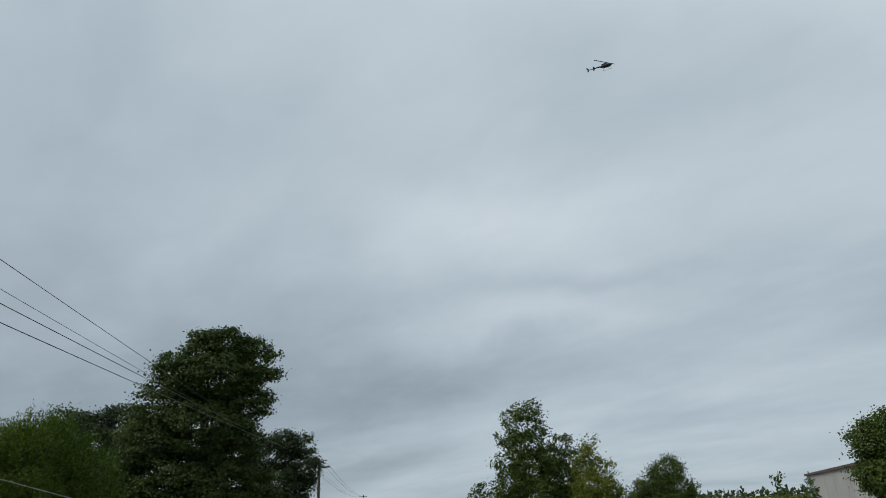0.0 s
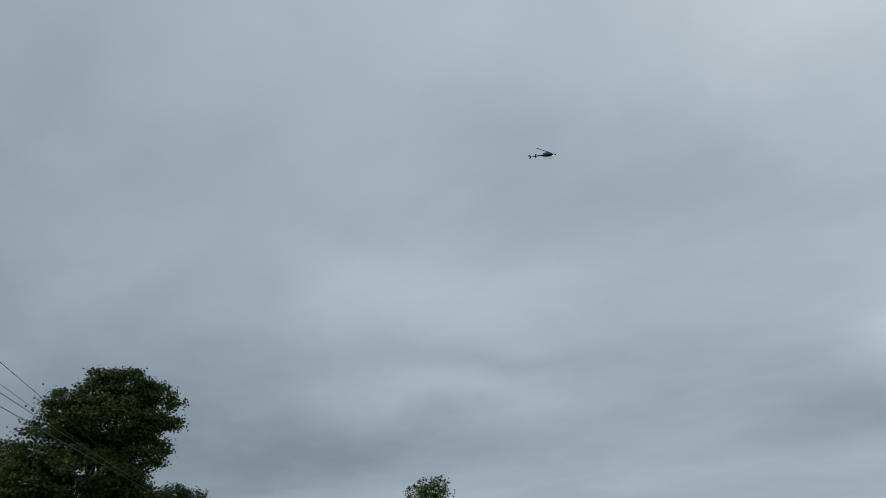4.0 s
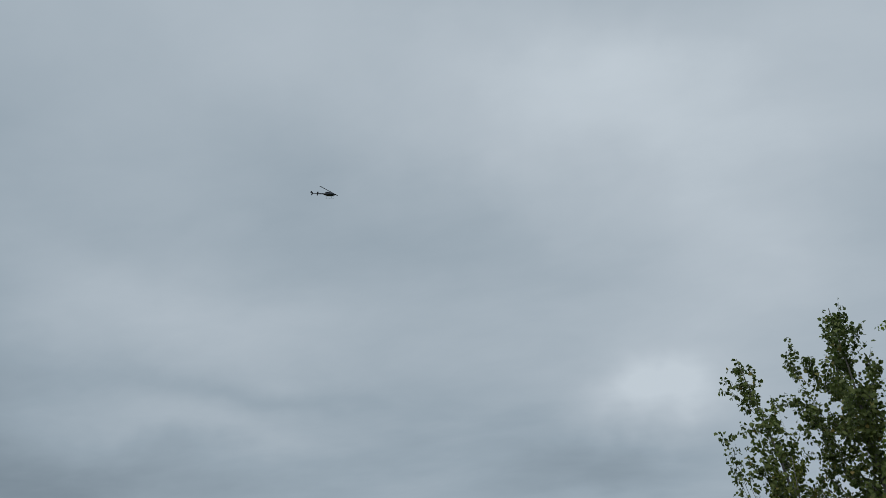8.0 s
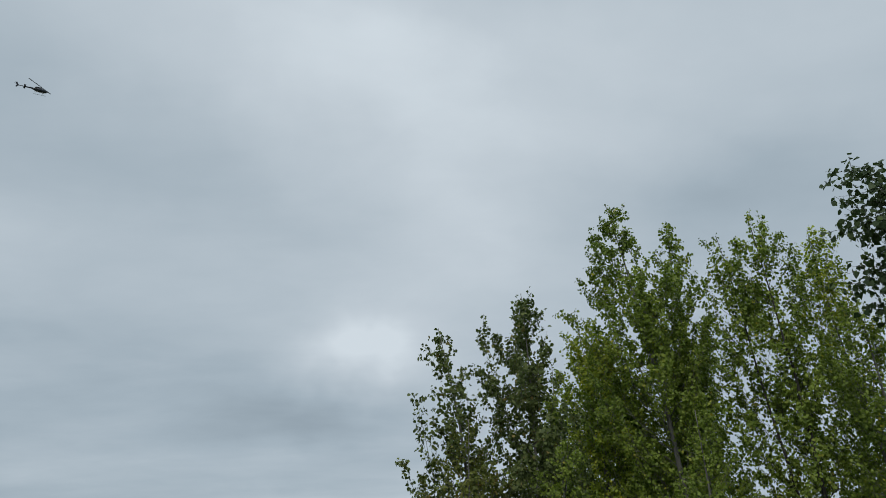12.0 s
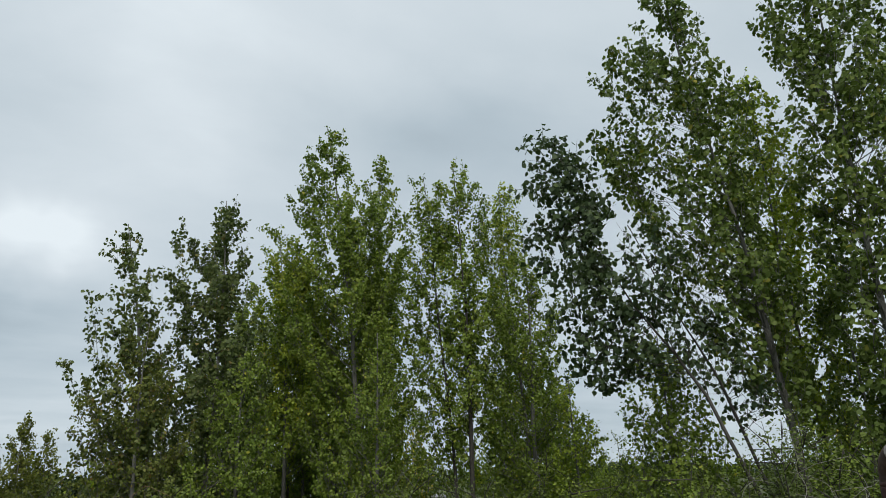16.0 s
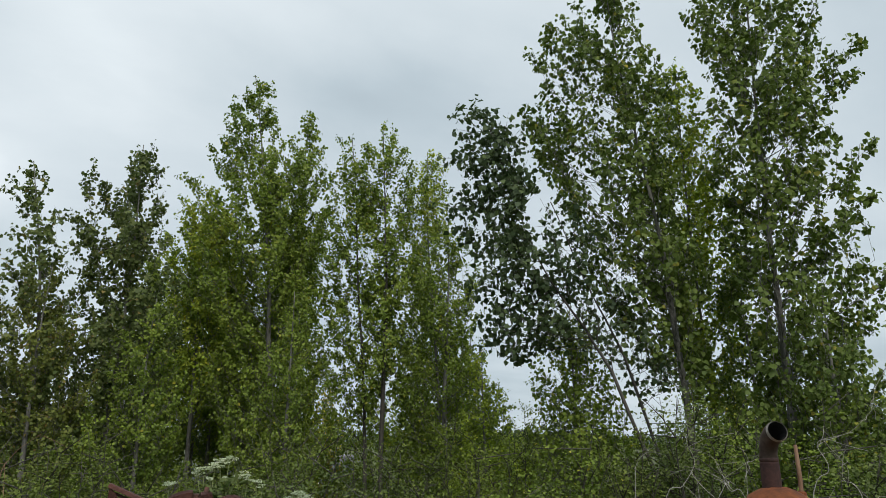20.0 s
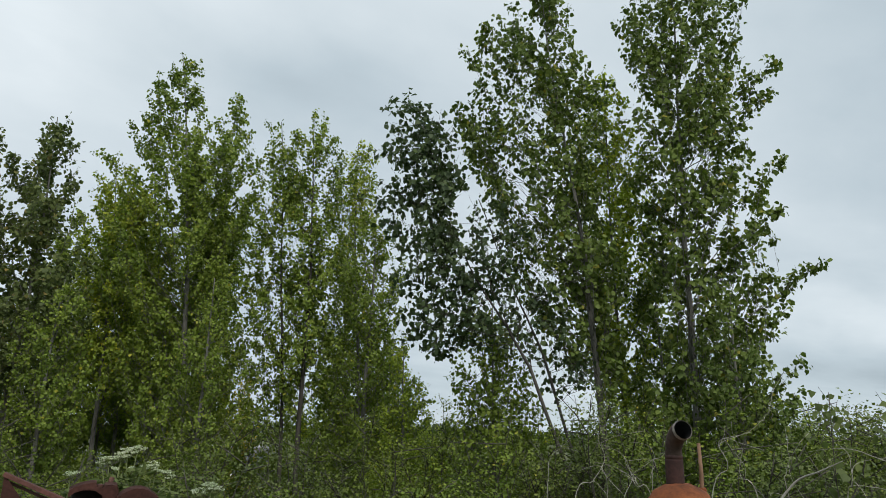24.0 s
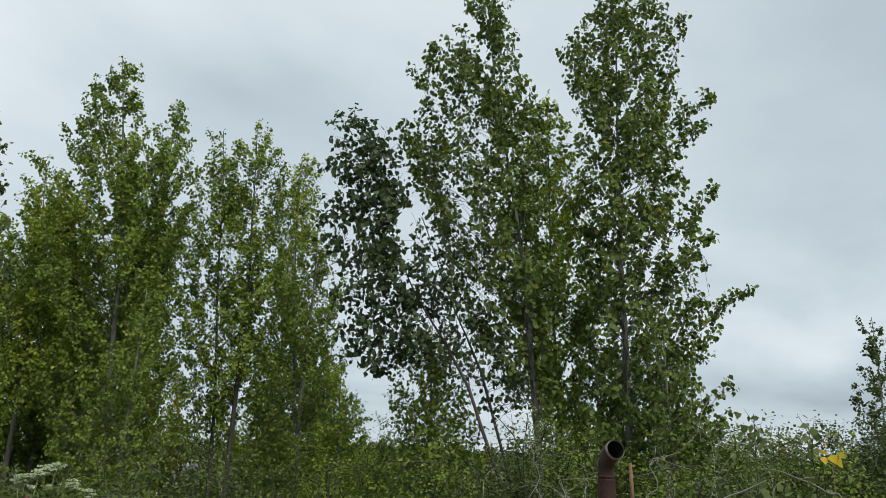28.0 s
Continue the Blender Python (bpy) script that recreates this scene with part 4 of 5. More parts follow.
poplar(30, foot(-2.4, 30), at(-2.4, 5.3, 30), "sapling turning yellowish green", 0.75, 0.1, 0.05, 0.085, LEAF_LOT_PALE, group=FAR_GROUP, plumes=110, fill=1.6, twig=(0.2, 0.5))
poplar(31, foot(-0.6, 31), at(-0.8, 4.3, 31), "yellowish sapling with sparse leaves", 0.6, 0.1, 0.04, 0.085, LEAF_LOT_PALE, group=FAR_GROUP, plumes=90, fill=1.3, twig=(0.2, 0.5))


def far_wood(seed, az0, az1, d, el, mat, leaf, label, per=110):
    """A band of distant woods: overlapping crowns of many leaf clumps."""
    rng = np.random.default_rng(seed)
    P, D, S = [], [], []
    a = az0
    while a < az1:
        h = max(1.2, EYE + d * math.tan(radians(el * rng.uniform(0.6, 1.15))))
        w = h * rng.uniform(0.3, 0.5)
        dd = d * rng.uniform(0.92, 1.1)
        c = np.array(foot(a, dd))
        n = per
        q = rng.normal(size=(n, 3))
        q /= np.linalg.norm(q, axis=1, keepdims=True)
        q *= rng.uniform(0.55, 1.1, (n, 1))
        P.append(c + np.array([0, 0, h * 0.52]) + q * np.array([w, w, h * 0.47]))
        D.append(q + rng.normal(size=(n, 3)) * 0.7)
        S.append(leaf * rng.uniform(0.6, 1.3, n))
        a += math.degrees(w / dd) * rng.uniform(0.7, 1.3)
    ob = leaves("distant_woods", np.concatenate(P), np.concatenate(D), np.concatenate(S), rng, mat, None, OVAL, plain=True)
    tagged(ob, label, "woods", kind="stuff")


far_wood(41, -100, 95, 260, 0.6, LEAF_FAR, 1.1, "dark band of distant mixed woods along the horizon", per=60)
far_wood(42, -47, -17, 110, 0.12, LEAF_LOT_PALE, 0.28, "band of low scrub and bushes across the lot", per=220)
far_wood(43, -1, 6, 58, 1.3, LEAF_DEEP, 0.4, "dark thicket of trees behind saplings", per=300)
far_wood(45, 11, 33, 28, 2.6, LEAF_SHRUB, 0.13, "low bright bushes behind a parked truck", per=420)
far_wood(44, 36, 48, 95, 0.7, LEAF_FAR, 0.7, "dark treeline seen through a gap in the poplars", per=200)


# ---- the row of poplars ----
def rise(az, el, d):
    return at(az, el, d)


poplar(51, foot(5.4, 11), rise(2.6, 19.5, 11), "slim green poplar with a thin leaning tip and loose boughs", girth=0.05, leaf=0.066, mat=LEAF_GREYISH, via=(at(4.6, 8.0, 11),), plumes=99, fill=1.1, extra=((0.45, at(0.4, 14.1, 10.8), 90), (0.38, at(0.8, 11.6, 10.9), 75), (0.30, at(-0.4, 9.1, 10.8), 120), (0.26, at(1.0, 8.0, 10.8), 105), (0.15, at(1.2, 3.3, 10.9), 75)),
       shape=((19.4, 2.2, 3.1), (17.6, 2.0, 3.8), (15.6, 2.2, 5.0), (12.8, 2.0, 6.5), (10.7, 1.9, 7.5), (7.5, 1.7, 8.2), (3.5, 2.2, 9.0), (-0.7, 2.2, 9.7)))
poplar(52, foot(9.3, 11.6), rise(9.9, 22.0, 11.6), "grey-green poplar with a loose rounded top", girth=0.055, leaf=0.066, mat=LEAF_GREYISH, plumes=126, fill=1.3,
       shape=((21.8, 8.9, 10.9), (20.7, 8.0, 11.3), (18.2, 5.7, 11.7), (16.1, 5.6, 12.6), (13.1, 6.3, 13.3), (9.7, 6.1, 14.1), (5.6, 6.5, 14.4), (1.5, 6.5, 14.7)))
poplar(53, foot(21.8, 12.2), rise(18.1, 28.4, 12.2), "tall green poplar with a pale straight trunk", fill=1.3, girth=0.066, leaf=0.056, mat=LEAF_POPLAR, via=(at(20.5, 12.7, 12.2),), plumes=225, deep=0.9,
       shape=((28.2, 17.6, 18.7), (26.1, 16.3, 20.0), (23.9, 16.1, 20.8), (22.1, 14.8, 22.8), (20.5, 13.5, 24.0), (16.7, 13.5, 25.3), (12.2, 14.0, 26.0), (7.7, 15.1, 26.0), (3.0, 15.8, 24.9)))
poplar(54, foot(15.6, 12.9), rise(14.4, 19.3, 12.9), "yellowing green poplar with a broad crown", fill=1.6, girth=0.05, leaf=0.055, mat=LEAF_YELLOWING, plumes=135, deep=0.8,
       shape=((19.1, 13.5, 15.3), (17.9, 12.5, 17.7), (14.3, 12.7, 19.2), (9.9, 12.7, 20.3), (5.6, 12.4, 20.4)))
poplar(55, foot(23.9, 12.6), rise(22.9, 25.8, 12.6), "narrow green poplar with a pointed top", girth=0.06, leaf=0.06, mat=LEAF_POPLAR, plumes=90, fill=1.6,
       shape=((25.6, 22.3, 23.6), (23.7, 21.6, 24.2), (21.4, 21.5, 24.8), (17.7, 21.4, 25.5), (11.8, 21.1, 25.3)))
poplar(56, foot(28.9, 11.6), rise(26.7, 24.5, 11.6), "thin-trunked poplar with loose open foliage", bare=(0.3, 2.2), girth=0.042, leaf=0.054, mat=LEAF_POPLAR, via=(at(28.2, 7.7, 11.6),), plumes=96, fill=1.45, deep=0.5, bark=BARK_DARK,
       shape=((24.3, 26.1, 27.3), (21.9, 25.1, 28.7), (16.8, 24.3, 29.6), (10.0, 24.4, 29.7), (2.8, 25.3, 29.4)))
poplar(57, foot(30.3, 11.4), rise(29.4, 25.4, 11.4), "poplar with a slender dark trunk and open crown", bare=(0.3, 2.6), girth=0.046, leaf=0.054, mat=LEAF_POPLAR, via=(at(30.1, 9.6, 11.4), at(29.9, 15.5, 11.4),), plumes=126, fill=1.4, deep=0.55, bark=BARK_DARK,
       shape=((25.2, 28.8, 30.3), (23.7, 27.7, 32.0), (21.0, 27.2, 33.0), (16.8, 27.2, 33.2), (9.9, 27.6, 32.7), (3.2, 28.5, 32.1)))
poplar(58, foot(34.4, 12.0), rise(33.4, 23.5, 12.0), "poplar with light green loose crown", girth=0.045, leaf=0.054, mat=LEAF_YELLOWING, plumes=60, fill=2.0,
       shape=((23.2, 32.7, 34.2), (21.6, 31.8, 35.1), (19.3, 31.5, 34.9), (17.2, 31.0, 34.9)))
poplar(59, foot(35.6, 11.6), rise(35.2, 18.6, 11.6), "dense bright green poplar leafy down to the ground", girth=0.06, leaf=0.048, mat=LEAF_POPLAR, plumes=195, fill=1.6, deep=0.8,
       shape=((18.3, 34.1, 36.0), (16.7, 32.5, 37.1), (13.4, 31.9, 37.6), (9.8, 31.6, 37.8), (5.3, 31.4, 39.1), (2.6, 30.9, 40.3), (-1.6, 29.9, 40.6)))
poplar(65, foot(17.0, 14.2), rise(16.8, 18.0, 14.2), "yellow-green poplar standing behind a taller one", 1.15, 0.36, 0.045, 0.054, LEAF_YELLOWING, peak=0.5, blunt=2.0, plumes=100, fill=1.1)
poplar(66, foot(21.8, 14.4), rise(21.6, 18.6, 14.4), "green poplar half hidden behind others", 1.05, 0.3, 0.045, 0.064, LEAF_POPLAR, peak=0.6, blunt=2.0, plumes=80, fill=0.8)
poplar(67, foot(12.0, 13.8), rise(12.0, 16.0, 13.8), "leafy green poplar filling a gap in the row", 0.95, 0.08, 0.045, 0.054, LEAF_POPLAR, peak=0.5, blunt=2.0, plumes=80)
poplar(68, foot(33.4, 13.6), rise(33.2, 17.4, 13.6), "dark green poplar behind a denser one", 0.75, 0.15, 0.045, 0.064, LEAF_POPLAR, peak=0.5, blunt=2.0, plumes=80, fill=1.3)
poplar(60, foot(12.0, 10.4), rise(12.2, 10.6, 10.4), "low leafy poplar filling the foot of the row", 0.85, 0.04, 0.05, 0.043, peak=0.4, plumes=90, deep=0.7, fill=1.5)
poplar(61, foot(22.6, 10.6), rise(22.6, 11.8, 10.6), "leafy poplar of middle height in the row", 0.85, 0.22, 0.05, 0.043, peak=0.4, plumes=90, deep=0.7, fill=1.5)
poplar(63, foot(38.2, 11.0), rise(38.0, 7.4, 11.0), "low yellow-green poplar at the end of the row", 0.55, 0.04, 0.04, 0.046, LEAF_YELLOWING, peak=0.3, plumes=60, fill=1.4)
poplar(64, foot(4.8, 10.4), rise(4.9, 12.2, 10.4), "low leafy poplar with reddish green foliage", 0.86, 0.04, 0.05, 0.045, LEAF_REDDISH, peak=0.45, blunt=2.0, plumes=90, deep=0.6, fill=1.5)

# leaning dark poplars
poplar(71, foot(55.0, 7.9), rise(38.5, 26.6, 7.9), "dark poplar leaning over with large drooping leaves", bare=(1.9, 3.6), girth=0.024, leaf=0.076, mat=LEAF_DARK, via=(at(48.3, 5.4, 7.9), at(46.4, 8.8, 7.9), at(44.1, 12.2, 7.9), at(41.9, 16.6, 7.9)), plumes=126, fill=1.45, deep=0.4, bark=BARK_DARK, steep=(-0.5, 0.4), extra=((0.60, at(40.2, 6.6, 7.8), 60), (0.57, at(42.2, 8.8, 7.8), 60), (0.5, at(44.6, 15.2, 7.8), 54), (0.42, at(46.8, 13.0, 7.8), 36)),
       shape=((26.6, 37.7, 39.2), (25.4, 36.4, 40.1), (23.0, 36.0, 42.6), (21.0, 35.6, 42.7), (18.3, 35.5, 42.2), (15.4, 36.8, 44.7), (12.6, 37.8, 46.2), (9.5, 38.1, 45.0), (7.3, 38.6, 43.1)))
poplar(72, foot(54.4, 8.4), rise(44.0, 19.4, 8.2), "thin leaning poplar stem with dark open foliage", bare=(1.9, 3.2), girth=0.022, leaf=0.07, mat=LEAF_DARK, bark=BARK_DARK, via=(at(49.3, 6.6, 8.2), at(48.0, 9.6, 8.2), at(46.2, 13.4, 8.2)), plumes=84, fill=0.6, deep=0.4, steep=(-0.2, 0.6),
       shape=((18.6, 43.4, 46.0), (15.5, 43.8, 48.6), (12.5, 44.4, 50.6), (9.0, 46.0, 52.2), (6.0, 48.0, 52.8), (4.2, 49.4, 52.8)))
poplar(73, foot(45.6, 9.0), rise(45.2, 10.6, 9.0), "low leafy poplar below leaning stems", fill=1.9, girth=0.04, leaf=0.052, mat=LEAF_POPLAR, plumes=180,
       shape=((10.2, 44.0, 46.2), (8.4, 42.9, 47.3), (5.3, 42.1, 48.4), (2.3, 41.8, 49.2), (-1.4, 41.5, 49.4)))

# the two tall ones
poplar(74, foot(54.4, 8.6), rise(49.2, 37.9, 8.6), "tall poplar with a forked open crown of green leaves", bare=(1.9, 3.3), girth=0.05, leaf=0.068, mat=LEAF_TALL, via=(at(53.1, 10.7, 8.6), at(52.7, 15.8, 8.6), at(51.2, 25.8, 8.6),), plumes=250, fill=1.16, deep=0.7, extra=((0.60, at(42.9, 31.1, 8.4), 105), (0.52, at(41.8, 26.8, 8.4), 105), (0.50, at(42.4, 25.5, 8.5), 90), (0.66, at(44.4, 33.1, 8.4), 105), (0.45, at(43.4, 23.2, 8.5), 90), (0.42, at(44.3, 21.7, 8.4), 90)),
       shape=((37.6, 48.0, 50.2), (34.5, 46.8, 51.8), (33.0, 44.9, 52.3), (31.1, 43.9, 53.1), (29.3, 44.3, 55.3), (26.8, 42.8, 54.8), (23.5, 43.3, 54.5), (20.8, 44.9, 54.7), (17.5, 45.2, 56.3), (13.0, 46.8, 56.2), (9.6, 49.4, 55.4), (6.2, 52.0, 55.2)))
poplar(75, foot(60.6, 8.4), rise(61.0, 37.2, 8.4), "tall poplar with a straight grey trunk and wide crown", bare=(2.1, 3.3), girth=0.064, leaf=0.068, mat=LEAF_TALL, via=(at(60.8, 5.4, 8.4), at(60.9, 19.2, 8.4),), plumes=285, fill=1.16, deep=0.8, extra=((0.62, at(68.9, 27.5, 8.2), 120), (0.60, at(67.8, 25.6, 8.3), 105), (0.5, at(68.6, 20.7, 8.2), 120), (0.44, at(68.0, 17.3, 8.2), 120), (0.34, at(70.2, 12.9, 8.2), 105), (0.33, at(69.0, 12.2, 8.3), 90), (0.27, at(67.3, 9.6, 8.2), 105), (0.2, at(68.5, 5.6, 8.0), 66), (0.18, at(67.9, 3.9, 8.1), 66), (0.70, at(66.9, 33.5, 8.3), 90)),
       shape=((37.0, 60.0, 65.0), (33.0, 56.2, 66.1), (29.6, 56.6, 66.3), (25.2, 57.0, 66.6), (21.7, 57.1, 67.4), (17.3, 57.2, 66.9), (13.7, 57.6, 66.8), (10.2, 58.1, 66.9), (7.6, 58.3, 66.1), (5.0, 57.7, 66.6), (2.0, 56.3, 65.9)))
poplar(76, foot(56.4, 9.6), rise(55.0, 28.7, 9.6), "yellow-green poplar between two taller trunks", girth=0.045, leaf=0.06, mat=LEAF_YELLOWING, plumes=165, fill=1.55, deep=0.7,
       shape=((28.5, 54.3, 55.8), (26.2, 53.0, 57.0), (23.0, 52.4, 58.3), (18.4, 51.8, 59.1), (13.9, 52.2, 59.4), (9.4, 52.4, 59.2), (4.1, 54.0, 59.4)))
poplar(77, foot(63.6, 7.9), rise(63.8, 11.5, 7.9), "leafy green poplar at the foot of a taller one", 0.74, 0.04, 0.05, 0.046, LEAF_TALL, plumes=84, fill=1.5)
poplar(78, foot(58.4, 9.2), rise(58.2, 13.5, 9.2), "leafy green poplar between two tall trunks", 0.8, 0.04, 0.05, 0.05, LEAF_TALL, plumes=84, fill=1.5)
poplar(79, foot(77.4, 12.5), rise(78.0, 10.3, 12.5), "slender pointed dark tree standing apart", 0.95, 0.05, 0.030, 0.045, LEAF_LOT, peak=0.10, group="", name="slender_tree", blunt=0.7, plumes=90, twig=(0.08, 0.2))
poplar(80, foot(69.6, 5.4), rise(69.7, 4.0, 5.4), "thin poplar shoot with a few large grey-green leaves", 0.10, 0.66, 0.005, 0.060, LEAF_WEED, BARK_DARK, group="poplar shoots", name="poplar_shoot", plumes=6, fill=0.1)
poplar(81, foot(73.0, 5.4), rise(73.2, 3.0, 5.4), "thin poplar shoot with a few large grey-green leaves", 0.10, 0.66, 0.005, 0.060, LEAF_WEED, BARK_DARK, group="poplar shoots", name="poplar_shoot", plumes=5, fill=0.1)
poplar(82, foot(25.4, 17.0), rise(25.5, 4.6, 17.0), "young poplar turned golden yellow behind the row", 0.55, 0.08, 0.030, 0.060, LEAF_AUTUMN, group="smaller poplars behind", plumes=60)

# smaller poplars behind, closing the row near the ground
for k, (az, el, d) in enumerate(((4.2, 5.0, 13), (5.0, 9.0, 14.5), (8.4, 6.0, 15), (11.6, 9.0, 15), (14.0, 9.0, 16.5), (15.8, 12.0, 14.5), (17.4, 9.0, 16.5), (19.4, 11.5, 15), (21.2, 8.0, 17), (22.6, 9.0, 15.5), (26.4, 3.0, 15), (30.0, 3.0, 16), (33.0, 7.0, 14.5), (36.8, 9.0, 14), (38.2, 2.5, 15), (48.6, 1.4, 11.5), (51.2, 1.6, 11), (55.4, 6.0, 11.5), (65.0, 5.0, 11))):
    poplar(200 + k, foot(az, d), rise(az + 0.3, el, d), "smaller bushy poplar closing the row behind", 0.95, (0.34 if az < 18.5 else 0.12) if 15 < az < 31 else 0.03, 0.035, 0.060,
           LEAF_YELLOWING if k % 3 == 0 else LEAF_POPLAR, peak=0.35, group="smaller poplars behind", plumes=60, steep=(0.4, 1.2), fill=0.8)


# ---- undergrowth ----
def thicket():
    rnd = random.Random(77)
    az = 1.5
    i = 0
    while az < 84:
        for near in (0, 1):
            d = rnd.uniform(6.0, 7.2) if near else rnd.uniform(7.2, 9.6)
            el = rnd.uniform(-3.4, -0.6) if near else rnd.uniform(0.2, 3.2)
            if 39 < az < 46:
                el = rnd.uniform(-3.5, -2.0)
            if 53 < az < 68 and not near:
                el = rnd.uniform(2.0, 5.5)
            if 14.0 < az < 21 and near:
                el = rnd.uniform(-4.2, -3.0)
            if 14.6 < az < 19.4 and not near:
                el = rnd.uniform(-1.9, -1.1)
            if 45.5 < az <= 53.5 and near:
                el = rnd.uniform(1.8, 3.6)
            if 27.0 < az < 31.8:
                el = rnd.uniform(-5.4, -4.4)
            if 52 < az < 69 and near:
                el = rnd.uniform(1.2, 4.6)
            h = EYE + d * math.tan(radians(el))
            m = (LEAF_SHRUB, LEAF_WEED, LEAF_POPLAR, LEAF_WEED if 50 < az < 70 else LEAF_SHRUB)[rnd.randrange(4)]
            word = {"shrub_leaf": "bushy yellow-green shrub in the undergrowth", "grey_green_weed_leaf": "tall grey-green weeds in the undergrowth", "poplar_leaf": "leafy green poplar sucker in the undergrowth"}[m.name]
            shrub(500 + i, foot(az + rnd.uniform(-1, 1), d), h, rnd.uniform(0.5, 0.85), word, m, 3500, rnd.uniform(0.026, 0.034), 9, outline=DELTA if m is LEAF_POPLAR else OVAL)
            i += 1
        az += 3.4


thicket()
for k, (az, el, d, m) in enumerate(((42.2, 2.6, 16, LEAF_SHRUB), (44.5, 0.8, 14, LEAF_SHRUB), (40.4, 0.6, 18, LEAF_YELLOWING), (38.4, 1.2, 12, LEAF_YELLOWING), (38.6, 0.2, 9.5, LEAF_YELLOWING), (68.6, 3.0, 10, LEAF_POPLAR), (69.8, 3.6, 9.5, LEAF_SHRUB), (71.2, 3.4, 10.5, LEAF_SHRUB), (72.8, 3.0, 10, LEAF_WEED), (74.4, 3.0, 9, LEAF_POPLAR), (66.8, 2.6, 8.5, LEAF_POPLAR), (75.4, 3.6, 11, LEAF_LOT), (76.6, 4.4, 11.5, LEAF_LOT), (78.2, 4.2, 11, LEAF_LOT), (77.2, 2.4, 9, LEAF_LOT))):
    shrub(700 + k, foot(az, d), EYE + d * math.tan(radians(el)), 0.06 * d + 0.25, "leafy yellow-green bush in the thicket", m, 6500, 0.038, 18, outline=DELTA)


def flower_weed(seed, base, height, heads, group="white flowering weeds"):
    """A tall weed; each head (sideways, below the top, radius) is a flat cluster of small umbels."""
    rnd, rng = random.Random(seed), np.random.default_rng(seed)
    w = thing("flowering_weed", base, "tall green weed with flat heads of small white flowers", "weed", group)
    side = Vector((base.y, -base.x, 0)).normalized()
    P, D, S = [], [], []
    for x, z, size in heads:
        top = side * x + Vector((rnd.uniform(-0.02, 0.02), rnd.uniform(-0.02, 0.02), height - z))
        path = bent(Vector((rnd.gauss(0, 0.02), rnd.gauss(0, 0.02), 0)), top - Vector((0, 0, 0.03)), rnd, 0.03, 6)
        runs = [(path, [0.006 - 0.0006 * j for j in range(7)])]
        fp, fd, fs = [], [], []
        for _ in range(int(size * 300)):
            a, r = rnd.uniform(0, 6.28), size * math.sqrt(rnd.random())
            c = top + Vector((math.cos(a) * r, math.sin(a) * r, 0.35 * (size - r) + rnd.uniform(-0.012, 0.012)))
            runs.append(([path[-1], (path[-1] + c) / 2 - Vector((0, 0, 0.004)), c], [0.0016, 0.0012, 0.001]))
            for _k in range(16):
                a, r = rnd.uniform(0, 6.28), 0.015 * math.sqrt(rnd.random())
                fp.append(c + Vector((math.cos(a) * r, math.sin(a) * r, rnd.uniform(-0.003, 0.004))))
                fd.append((rnd.gauss(0, 1), rnd.gauss(0, 1), 0.4))
                fs.append(rnd.uniform(0.006, 0.011))
        tubes("stem", runs, WEED_STEM, w, "", 5)
        leaves("flower_head", fp, fd, fs, rng, PETAL, w, OVAL, label="flat white flower head")
        for _ in range(170):
            p = along_path(path, rnd.uniform(0.15, 0.95)) + Vector((rnd.gauss(0, 0.035), rnd.gauss(0, 0.035), 0))
            P.append(p), D.append((rnd.gauss(0, 1), rnd.gauss(0, 1), rnd.uniform(-0.3, 0.5))), S.append(rnd.uniform(0.05, 0.09))
    leaves("foliage", P, D, S, rng, LEAF_WEED, w, LONG)


for k, (az, el, d, heads) in enumerate((
        (17.95, -1.3, 4.6, ((0.0, 0.02, 0.050), (0.045, 0.0, 0.045), (-0.035, 0.045, 0.045))),
        (17.0, -2.05, 4.65, ((0.0, 0.0, 0.050), (-0.05, 0.025, 0.035))),
        (19.75, -2.4, 4.7, ((0.0, 0.0, 0.034), (0.02, 0.03, 0.030), (-0.02, 0.02, 0.026))),
        (20.8, -2.85, 4.6, ((0.0, 0.0, 0.026), (0.012, 0.03, 0.020))),
        (14.5, -3.0, 4.7, ((0.0, 0.0, 0.036),)),
        (17.4, -2.75, 4.8, ((0.0, 0.0, 0.026), (0.08, 0.0, 0.020))),
        (23.6, -3.9, 4.4, ((0.0, 0.0, 0.050), (0.06, 0.02, 0.045), (-0.05, 0.03, 0.040))))):
    flower_weed(800 + k, foot(az, d), EYE + d * math.tan(radians(el)), heads)


# ---- dead wood ----
def smooth_path(pts, n=6):
    """A rounded path through the points."""
    out_ = []
    for i in range(len(pts) - 1):
        p0, p1, p2, p3 = pts[max(i - 1, 0)], pts[i], pts[i + 1], pts[min(i + 2, len(pts) - 1)]
        for k in range(n):
            t = k / n
            out_.append(0.5 * (2 * p1 + (p2 - p0) * t + (2 * p0 - 5 * p1 + 4 * p2 - p3) * t * t + (3 * p1 - p0 - 3 * p2 + p3) * t ** 3))
    return out_ + [pts[-1]]


